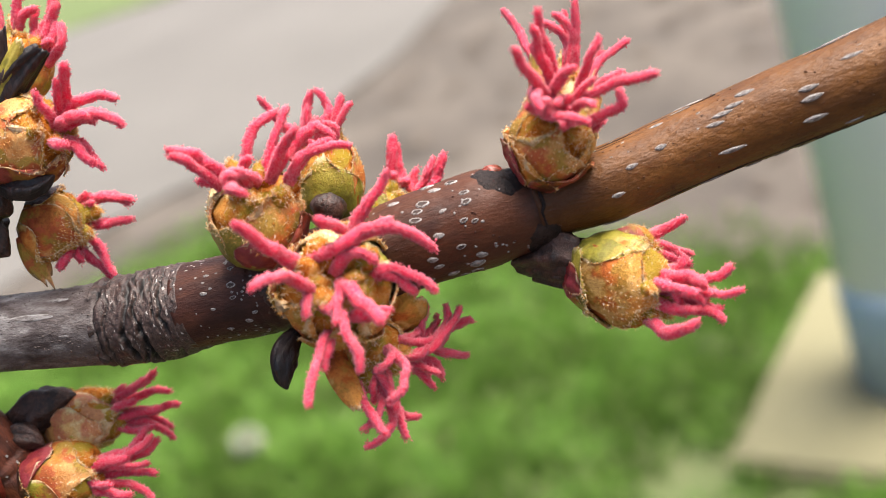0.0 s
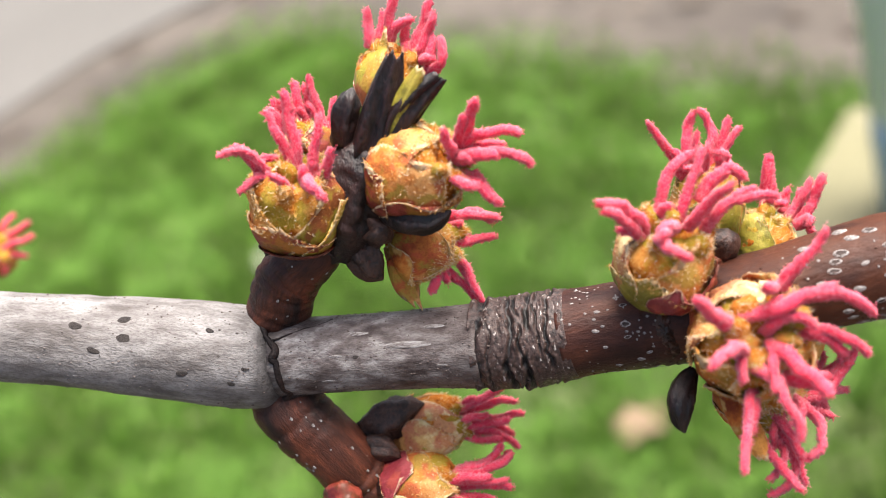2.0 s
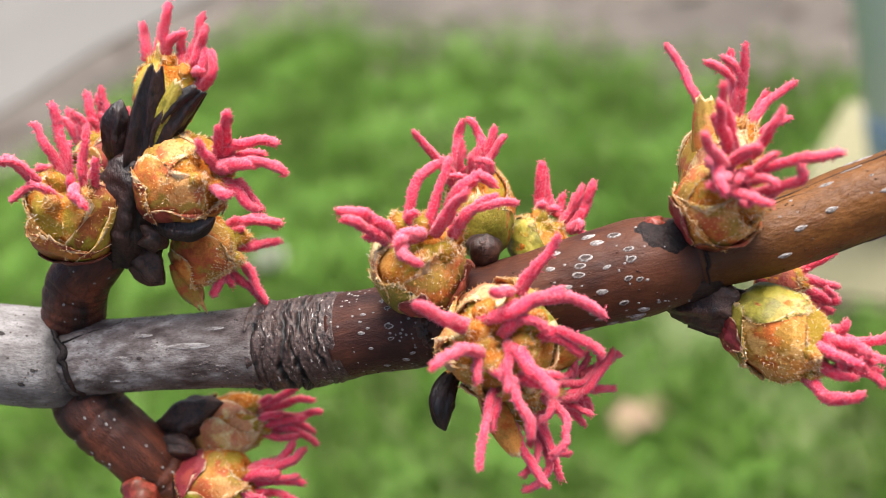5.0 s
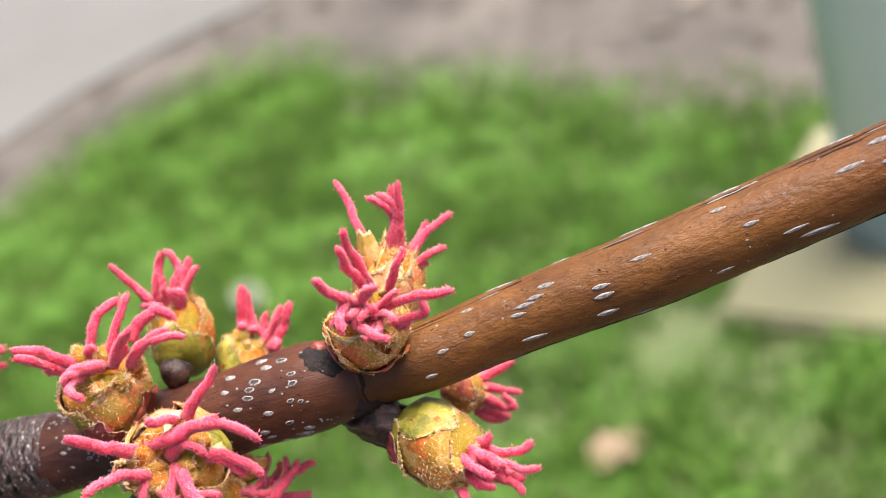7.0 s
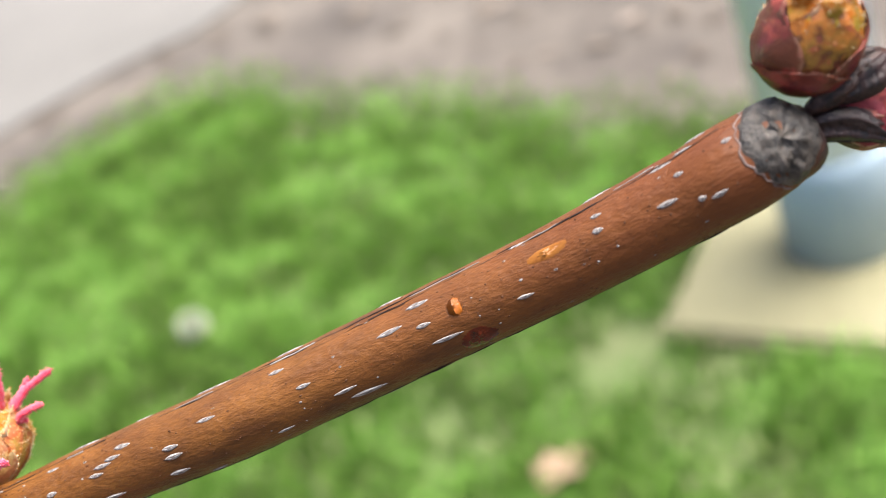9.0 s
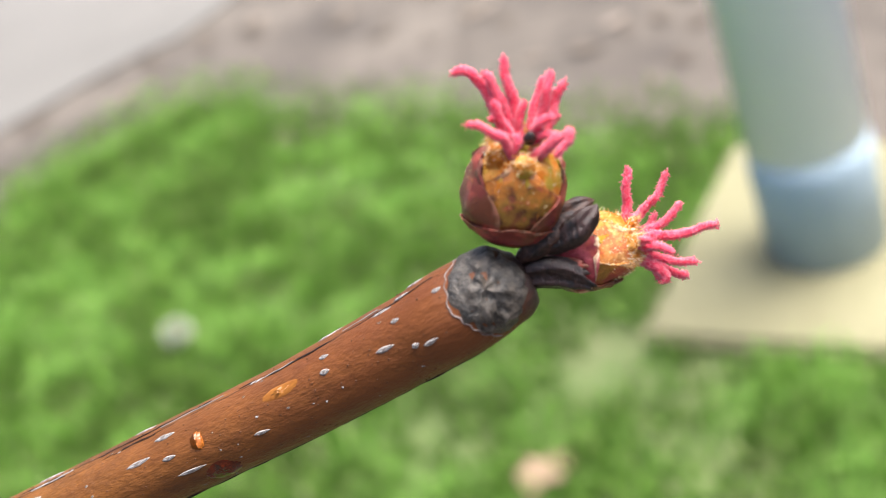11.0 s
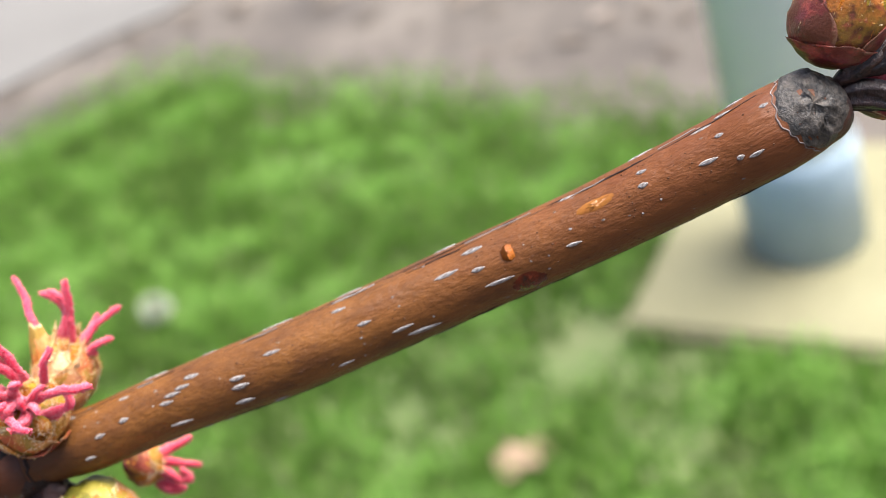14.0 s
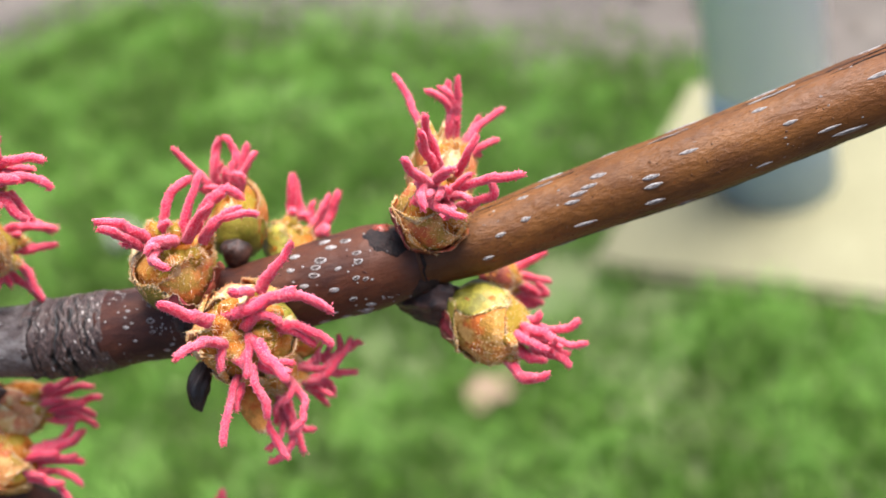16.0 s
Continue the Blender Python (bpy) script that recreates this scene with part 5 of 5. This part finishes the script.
flower_bud((7.6, 68.0, -0.9), (12.3, 64.8, -2.7), 2.5, [
    (0.1, 0, 1.3, 2.2, -0.6, 0.8, 3.8, -1, 1.6), (-0.2, -0.2, 1, 1, -1.8, 0.9, 2.1, -2.2, 0.5), (1.2, -0.4, 0.1, 2.7, -1.2, 0, 4.2, -2, 0.3),
    (1.4, 0, -0.3, 2.7, -0.4, -0.8, 3.3, -0.6, -0.7), (1.3, 0, -0.8, 2.7, -1, -1, 3.2, -1.4, -1.5), (-0.3, -0.4, 0.6, 0.3, -2.4, 0.4, 1.3, -3, 0.2),
    (-0.4, -0.2, -0.4, 0.5, -1.7, -0.8, 1.4, -2.2, -0.8), (-0.6, -0.2, -1.3, 0.2, -2.4, -2, 1.4, -3.6, -1.3), (0, -0.2, 0.2, 1.2, -1.6, 0.1, 2, -2, -0.4), (0.2, -0.2, 0.4, 1, -2, 1.0, 1.6, -2.6, 0.6)],
           [(180, 150, 0.2, 1.12, 0.05, "tan"), (20, 170, 0.3, 1.10, 0.04, "rust"), (-55, 100, 0.15, 0.82, 0.0, "leaf"), (50, 140, 0.0, 0.48, 0.14, "leaf"), (95, 100, 0.0, 0.6, 0.1, "lime"), (30, 55, 0.05, 0.42, 0.16, "rose")], hairs=460, seed=17, spread=0.6, thick=0.3)
flower_bud((10.4, 72.8, 0.0), (13.2, 72.4, -0.3), 1.4, [
    (0.2, 0, 0.3, 1.6, 0.6, 0.1, 2.7, 1, -0.2), (0, 0, -0.9, 2, -0.3, -1, 1.5, -0.3, -0.1), (0, -0.1, -1.2, 0.8, -0.5, -1.7, 1.6, -0.5, -1.5), (0.1, 0.2, 0.9, 1, 0.4, 1.4, 2.2, 0.4, 2.1), (0.1, -0.2, -0.2, 0.9, -0.8, -0.5, 1.5, -1, -0.8)],
           [(0, 170, 0.0, 1.02, 0.02, "olive"), (180, 170, 0.0, 1.07, 0.02, "tan")], hairs=160, seed=18)
husk((3.2, 68.0, 3.2), (2.6, 66.2, 4.7), 0.8, SKIN["maroon"], 0.0, 0.9, 1.0, name="side_bud")
# black sliver added below the bud for the shadow there, no real scale
husk((3.7, 66.8, 2.9), (8.0, 65.0, 4.3), 0.5, HUSK, -0.16, 0.8, 0.6)
husk((4.4, 68.4, -0.9), (8.4, 66.6, -0.6), 1.45, HUSK_BROWN, 0.06, 0.9, 0.9)
shell((6.4, 67.2, 0.1), (9.9, 65.8, -0.3), 1.05, HUSK, 0.1, 0.9, 0.12, -10, 0.0, 16)
shell((5.4, 67.6, -1.4), (9.2, 66.0, -2.4), 1.25, HUSK_BROWN, -0.10, 0.9, 0.16, 20, 0.0, 17)

# end of the twig
flower_bud((56.5, 56.5, 29.3), (57.2, 53.7, 34.2), 2.65, [
    (-0.7, 0.3, 1.2, -2, 0.4, 3.6, -3.4, 0.4, 4.1), (-0.4, 0.1, 0.9, -1.1, 0, 2.9, -1.8, 0, 4), (0, 0, 0.5, -0.4, 0, 2.9, -0.7, 0, 4.8),
    (-0.2, -0.5, 0.3, -1, -1.1, 1.5, -1.5, -1.3, 2.5), (-0.5, -0.9, -0.2, -1.4, -2, 0.9, -2.9, -2.2, 1.4), (0.7, 0.4, 1.2, 1.2, 0.6, 2.7, 1.5, 0.6, 3.7),
    (0.9, 0, 1, 1.5, -0.1, 2.7, 1.7, -0.1, 3.9), (1.4, 0.2, 1.1, 2.1, 0.4, 2.7, 2.5, 0.4, 3.4), (0.6, -0.9, -0.2, 2.4, -2.1, 0.9, 1.6, -2.3, -0.3), (0.8, -0.4, 0.5, 1, -1, 1.3, 1.6, -1.2, 1.6)],
           [(180, 160, 0.1, 1.12, 0.0, "tan"), (0, 130, 0.15, 1.10, -0.04, "amber"), (-85, 140, 0.0, 1.02, 0.03, "maroon"), (90, 140, 0.0, 0.94, 0.04, "maroon"), (0, 190, 0.0, 0.42, 0.03, "maroon")], hairs=340, seed=19, thick=0.25, label="plump maroon and olive bud with carmine styles")
flower_bud((59.1, 57.4, 26.9), (63.6, 56.9, 29.0), 1.95, [
    (0, 0, 0.9, 0, 0, 2.5, -0.1, 0, 3.7), (0.4, 0.1, 0.7, 1.4, 0, 1.9, 2.1, 0, 3.4), (0.6, 0, 0, 1.9, -0.2, 0.7, 2.8, -0.2, 1.6),
    (0.4, -0.3, -0.1, 2.8, -0.6, 0.1, 4.8, -0.6, 0.4), (0.4, -0.3, -0.8, 2.1, -0.6, -1.4, 3.6, -0.6, -1.7), (0.6, 0, -1, 2.4, 0.3, -2.1, 3.3, 0.4, -2.6),
    (0.6, -0.2, -1.2, 1.9, -0.6, -2.2, 1.6, -0.6, -2.7), (0.3, -0.5, -0.4, 1.3, -1.1, -0.6, 2.1, -1.3, -1)],
           [(0, 170, 0.1, 1.12, 0.0, "tan"), (180, 170, 0.1, 1.12, 0.0, "tan"), (60, 110, 0.1, 1.0, 0.02, "olive"), (80, 90, 0.0, 0.7, 0.12, "maroon"), (-25, 150, 0.0, 0.66, 0.12, "rose")], hairs=340, seed=20, thick=0.24, label="small bud with a rose scale and carmine styles")
husk((57.2, 55.9, 27.8), (60.6, 54.7, 30.5), 0.8, HUSK_BROWN, 0.05, 0.8, 0.8)
husk((58.4, 55.2, 28.6), (61.3, 54.3, 31.0), 0.75, HUSK, -0.08, 0.8, 0.9)
shell((57.0, 55.9, 26.8), (61.2, 54.8, 26.5), 1.1, HUSK, -0.12, 0.9, 0.12, 35, 0.0, 27, fold=0.14, label="black crinkled bud scale")
shell((57.8, 55.9, 27.2), (60.8, 54.8, 27.5), 0.75, SKIN["maroon"], 0.0, 0.8, 0.2, 0, 0.0, 23)
husk((58.8, 56.3, 29.2), (61.4, 55.8, 31.1), 0.6, HUSK_BROWN, 0.1, 0.8, 0.8)
husk((57.7, 53.3, 34.5), (57.5, 52.2, 35.0), 0.34, HUSK, 0.0, 0.9, 1.0, name="dried_floret", label="small black dried floret")
# bud on a twig further back
flower_bud((-67.0, 106.2, -6.2), (-64.9, 105.4, -4.6), 2.6, [(2.9, 0, 2.0, 0), (3.5, -0.8, 0.8, 0), (2.6, 0, -1.2, 0), (0.9, 1.7, 2.5, 0), (-1.9, 0.9, 3.1, 0), (0.8, -0.8, -2.6, 0)], CUP[:3], hairs=60, seed=21)


# ---- the garden behind: ground, lawn, path, post on its pad ----
def garden(name, a, b, c, big, small, rough, bump=0.4):
    k = Nodes(name)
    at = k.n("TexCoord", out=3)
    n1, n2 = k.noise(at, big, 4), k.noise(at, small, 5, 0.7)
    k.bump(n2, bump, 0.01)
    return k.done(k.ramp(k.mix(0.45, n1, n2), (0.34, a), (0.5, b), (0.66, c)), rough)


SOIL = garden("soil_litter", (0.024, 0.0185, 0.014), (0.056, 0.0455, 0.0355), (0.098, 0.083, 0.067), 2.6, 16.0, 0.9)
THATCH = garden("lawn_thatch", (0.040, 0.053, 0.0145), (0.064, 0.096, 0.023), (0.100, 0.105, 0.047), 4.0, 40.0, 0.9)
PAVING = garden("path_concrete", (0.0738, 0.069, 0.0617), (0.0895, 0.0841, 0.0756), (0.104, 0.0979, 0.0889), 1.2, 40.0, 0.85, 0.15)
PAD = garden("pad_concrete", (0.1113, 0.1044, 0.0526), (0.1382, 0.1282, 0.0675), (0.1619, 0.1518, 0.0843), 5.0, 60.0, 0.85, 0.2)
PAINT = garden("post_paint", (0.76, 0.81, 0.98), (0.78, 0.83, 0.98), (0.80, 0.85, 0.98), 3.0, 50.0, 0.25, 0.03)
SLEEVE = garden("post_base_paint", (0.2427, 0.3089, 0.3581), (0.2927, 0.365, 0.4212), (0.3426, 0.4212, 0.4774), 5.0, 60.0, 0.5, 0.1)

ground = mesh_object("ground", [(-400, -400, 0), (400, -400, 0), (400, 400, 0), (-400, 400, 0)], [(0, 1, 2, 3)], SOIL)
tagged(ground, "brown soil strewn with dry leaf litter", "ground", kind="structure")

LAWN_X = (-7.0, -3.0, -2.0, -1.45, -1.12, -0.85, -0.62, -0.39, -0.17, 0.13, 0.35, 0.50, 0.61, 0.8, 1.4, 3.0, 6.0)
LAWN_Y = (-1.5, 0.9, 1.7, 2.45, 2.88, 3.07, 3.15, 3.07, 2.72, 2.46, 2.20, 2.06, 1.95, 1.35, 0.9, 0.2, -0.6)
PATH_X = (-6.0, -2.6, -1.8, -1.42, -1.12, -0.85, -0.56, -0.4, 0.0, 0.45, 1.0)
PATH_Y = (0.5, 2.1, 2.8, 3.12, 3.40, 3.58, 3.68, 3.85, 4.4, 5.4, 7.4)


def sheet(name, xs, near, far, z, material, label, category, cols=90):
    """A sheet laid on the ground between two edges, with a thin rim."""
    xa = np.linspace(xs[0], xs[-1], cols)
    verts = [(x, near(x), z) for x in xa] + [(x, far(x), z) for x in xa] + [(x, near(x), z - 0.05) for x in xa] + [(x, far(x), z - 0.05) for x in xa]
    c = cols
    faces = [(i, i + 1, c + i + 1, c + i) for i in range(c - 1)]
    faces += [(2 * c + i, 2 * c + i + 1, i + 1, i) for i in range(c - 1)] + [(c + i, c + i + 1, 3 * c + i + 1, 3 * c + i) for i in range(c - 1)]
    return tagged(mesh_object(name, verts, faces, material, smooth=False), label, category, kind="structure")


def lawn_edge(x):
    return float(np.interp(x, LAWN_X, LAWN_Y)) + 0.05 * wobble(x * 4, 1.0, 0) + 0.02 * wobble(x * 13, 4.0, 0)


def path_edge(x):
    return float(np.interp(x, PATH_X, PATH_Y)) + 0.04 * wobble(x * 3, 7.0, 0)


def lawn_near(x):
    return 0.2 + 0.25 * (x + 0.3) ** 2 + 0.08 * wobble(x * 2, 5.0, 0)


lawn = sheet("lawn", (-2.3, 1.3), lambda x: min(lawn_near(x), lawn_edge(x) - 0.1), lambda x: max(lawn_edge(x) - 0.5 + 0.15 * wobble(x * 6, 2.0, 0), min(lawn_near(x), lawn_edge(x) - 0.1) + 0.02), 0.006, THATCH, "thin spring lawn over dark thatch", "lawn")
sheet("path", PATH_X, path_edge, lambda x: 7.6, 0.012, PAVING, "pale concrete path", "path")
sheet("far_lawn", (-12.0, 8.0), lambda x: 7.9 + 0.1 * x, lambda x: 30.0, 0.008, THATCH, "lawn beyond the path", "lawn", 20)


def grass_skin():
    k = Nodes("grass_blades")
    one = k.n("NewGeometry", out=8)
    at = k.n("TexCoord", out=3)
    patchy = k.mix(0.4, k.noise(at, 11.0, 3), k.noise(at, 3.0, 2))
    col = k.ramp(one, (0.0, (0.057, 0.1307, 0.0135)), (0.45, (0.100, 0.2138, 0.0255)), (0.8, (0.154, 0.2812, 0.047)), (1.0, (0.2439, 0.2534, 0.1191)))
    col = k.mix(k.ramp(patchy, (0.40, 0.9), (0.50, 0.0)), col, (0.0640, 0.1093, 0.0190))
    col = k.mix(k.ramp(patchy, (0.51, 0.0), (0.58, 0.9)), col, (0.225, 0.4018, 0.085))
    k.done(col, 0.6, Specular_IOR_Level=0.08)
    thin = k.tree.nodes.new("ShaderNodeBsdfTranslucent")
    k.put(thin, "Color", k.mix(0.5, col, (0.13, 0.23, 0.053)))
    both = k.tree.nodes.new("ShaderNodeMixShader")
    both.inputs[0].default_value = 0.45
    k.tree.links.new(k.bsdf.outputs[0], both.inputs[1])
    k.tree.links.new(thin.outputs[0], both.inputs[2])
    k.tree.links.new(both.outputs[0], k.tree.nodes["Material Output"].inputs[0])
    return k.mat


GRASS = grass_skin()


def grass(count, seed, wide_x=(-2.2, 1.5), wide_y=(0.2, 3.6)):
    r = np.random.default_rng(seed)
    xs = r.uniform(*wide_x, count * 3)
    ys = r.uniform(*wide_y, count * 3)
    keep = []
    for x, y, u, w in zip(xs, ys, r.uniform(-0.75, -0.15, count * 3), r.uniform(0, 1, count * 3)):
        inside = lawn_edge(x) - y
        on_pad = abs((x - 0.627) * 0.613 + (y - 1.429) * 0.79) < 0.275 and abs((x - 0.627) * 0.79 - (y - 1.429) * 0.613) < 0.265
        patches = (wobble(x * 2.6, y * 2.6, 3.0) + 0.5 * wobble(x * 7, y * 7, 8.0)) * min(1.0, max(0.35, inside / 0.6))
        keep.append(not on_pad and y > lawn_near(x) - 0.1 * w and w < (inside + 0.22) / 0.5 and patches > u + 0.3 * max(0.0, (1.2 - y) / 0.8))
    keep = np.array(keep)
    xs, ys = xs[keep][:count], ys[keep][:count]
    n = len(xs)
    tall = r.uniform(0.02, 0.06, n) * np.array([(1.0 + 0.6 * wobble(x * 6, y * 6, 2.0)) * min(1.0, max(0.45, (lawn_edge(x) - y + 0.3) / 0.6)) for x, y in zip(xs, ys)])
    wide = r.uniform(0.002, 0.0045, n)
    turn = r.uniform(0, 2 * np.pi, n)
    lean = r.uniform(0.1, 0.9, n) * tall
    la = r.uniform(0, 2 * np.pi, n)
    v = np.zeros((n, 5, 3))
    dx, dy = np.cos(turn) * wide, np.sin(turn) * wide
    for k, (h, w, b) in enumerate(((0, -1, 0), (0, 1, 0), (0.6, -0.8, 0.4), (0.6, 0.8, 0.4), (1, 0, 1))):
        v[:, k, 0] = xs + dx * w + np.cos(la) * lean * b
        v[:, k, 1] = ys + dy * w + np.sin(la) * lean * b
        v[:, k, 2] = 0.004 + tall * h * (1 - 0.25 * b * lean / tall)
    faces = []
    for i in range(n):
        k = i * 5
        faces += [(k, k + 1, k + 3, k + 2), (k + 2, k + 3, k + 4)]
    return mesh_object("grass", v.reshape(-1, 3), faces, GRASS, smooth=False)


tagged(grass(85000, 5), "short bright green spring grass", "grass", kind="stuff")


def litter(count, seed):
    """Dry leaves and bark bits strewn over the soil and the lawn's edge, one sheet of small curled pieces."""
    r = random.Random(seed)
    verts, faces = [], []
    while len(faces) < count * 4:
        x, y = r.uniform(-2.2, 2.2), r.uniform(0.6, 4.6)
        over = y - lawn_edge(x)
        if over < r.choice((-0.35, 0.0, 0.0)) or y > path_edge(x) + 0.1 * r.random() or (abs(x - 0.6) < 0.4 and abs(y - 1.43) < 0.4):
            continue
        size, turn, k = r.uniform(0.012, 0.05), r.uniform(0, 6.283), len(verts)
        c, d = math.cos(turn), math.sin(turn)
        for u in (-1, 0, 1):
            for w in (-0.55, 0, 0.55):
                e = size * (w * (1 - 0.5 * abs(u)))
                verts.append((x + c * u * size - d * e, y + d * u * size + c * e, 0.004 + r.uniform(0, 0.003) + 0.2 * size * abs(w)))
        faces += [(k + a, k + a + 3, k + a + 4, k + a + 1) for a in (0, 1, 3, 4)]
    k = Nodes("litter_dry")
    col = k.ramp(k.n("NewGeometry", out=8), (0.0, (0.066, 0.054, 0.042)), (0.4, (0.075, 0.060, 0.047)), (0.8, (0.1008, 0.0828, 0.0648)), (1.0, (0.1728, 0.144, 0.1188)))
    return mesh_object("leaf_litter", verts, faces, k.done(col, 0.8, Specular_IOR_Level=0.2), smooth=False)


tagged(litter(260, 3), "dry brown and grey leaf litter on the soil", "leaf litter", kind="stuff")

# square concrete pad, turned to the post's side
E1, E2 = Vector((0.613, 0.79, 0)), Vector((0.79, -0.613, 0))


def pad_mesh(size, height, bevel):
    bm = bmesh.new()
    bmesh.ops.create_cube(bm, size=1.0)
    for v in bm.verts:
        v.co = Vector((v.co.x * size[0], v.co.y * size[1], (v.co.z + 0.5) * height))
    bmesh.ops.bevel(bm, geom=[e for e in bm.edges], offset=bevel, segments=3, affect="EDGES")
    me = bpy.data.meshes.new("concrete_pad")
    bm.to_mesh(me)
    bm.free()
    me.materials.append(PAD)
    return me


pad = tagged(new("concrete_pad", pad_mesh((0.56, 0.54), 0.035, 0.012)), "square yellowish concrete pad set in the grass", "concrete pad")
pad_centre = Vector((0.242, 1.373, 0)) + E1 * 0.28 + E2 * 0.27
pad.matrix_world = Matrix.Translation(pad_centre) @ Matrix((E1, E2 * 1, Vector((0, 0, 1)))).transposed().to_4x4()


def turned(name, profile, material, parent, label="", n=48):
    """A round part from rows of radius and height."""
    verts = [(r * math.cos(2 * math.pi * j / n), r * math.sin(2 * math.pi * j / n), z) for r, z in profile for j in range(n)]
    faces = [(i * n + j, i * n + (j + 1) % n, (i + 1) * n + (j + 1) % n, (i + 1) * n + j) for i in range(len(profile) - 1) for j in range(n)]
    faces += [tuple(reversed(range(n))), tuple((len(profile) - 1) * n + j for j in range(n))]
    return mesh_object(name, verts, faces, material, parent, label)


post = tagged(new("steel_post"), "round pale blue painted steel post on a concrete pad", "post")
post.location = (0.588, 1.44, 0.032)
post.rotation_euler = (0, radians(-3.2), 0)
turned("shaft", [(0.090, 0.17), (0.090, 2.4), (0.081, 2.42)], PAINT, post)
turned("base_sleeve", [(0.094, 0.0), (0.094, 0.165), (0.0908, 0.195), (0.0885, 0.196)], SLEEVE, post, "darker slate blue base sleeve")

# a dandelion clock and a fallen leaf in the grass
def flower_head(name, centre, radius, material, label, category):
    ob = tagged(new(name), label, category)
    ob.location = centre
    v, f = [], []
    r = random.Random(9)
    for i in range(260):
        z = r.uniform(-0.4, 1)
        a = r.uniform(0, 6.283)
        d = Vector((math.sqrt(1 - z * z) * math.cos(a), math.sqrt(1 - z * z) * math.sin(a), z))
        x = d.orthogonal().normalized()
        y = d.cross(x)
        k = len(v)
        v += [d * radius * 0.2, d * radius + x * radius * 0.12, d * radius * 1.02 + y * radius * 0.12, d * radius - x * radius * 0.1]
        f += [(k, k + 1, k + 2), (k, k + 2, k + 3)]
    mesh_object("petal_ball", v, f, material, ob, smooth=False)
    turned("stalk", [(0.002, -centre[2]), (0.002, 0.0)], GRASS, ob, n=8)
    return ob


flower_head("white_flower", (-0.52, 1.83, 0.05), 0.03, plain("petal_white", (0.40, 0.43, 0.31), (0.50, 0.53, 0.41), 0.05, 0.8), "small white flower head in the grass", "flower")


def dry_leaf(centre, size, turn):
    v, f, n = [], [], 12
    for i in range(n + 1):
        q = i / n
        w = size * 0.38 * math.sin(math.pi * min(1, q * 0.96 + 0.03)) ** 0.7 * (1 + 0.25 * math.sin(q * 17))
        for e in (-1, -0.5, 0, 0.5, 1):
            v.append(((q - 0.5) * size, e * w, 0.012 + 0.012 * e * e + 0.010 * math.sin(q * 5 + e)))
    for i in range(n):
        for j in range(4):
            k = i * 5 + j
            f.append((k, k + 5, k + 6, k + 1))
    m = len(v)
    v += [(x, y, z - 0.0012) for x, y, z in v]
    f += [tuple(m + k for k in reversed(q)) for q in f]
    ob = mesh_object("dry_leaf", v, f, plain("leaf_dry_tan", (0.135, 0.0938, 0.0562), (0.21, 0.15, 0.0975), 0.06, 0.8))
    ob.matrix_world = Matrix.Translation(centre) @ Matrix.Rotation(turn, 4, "Z")
    return tagged(ob, "curled tan dry leaf lying on the grass", "leaf")


dry_leaf((0.035, 1.155, 0.022), 0.092, 0.4)
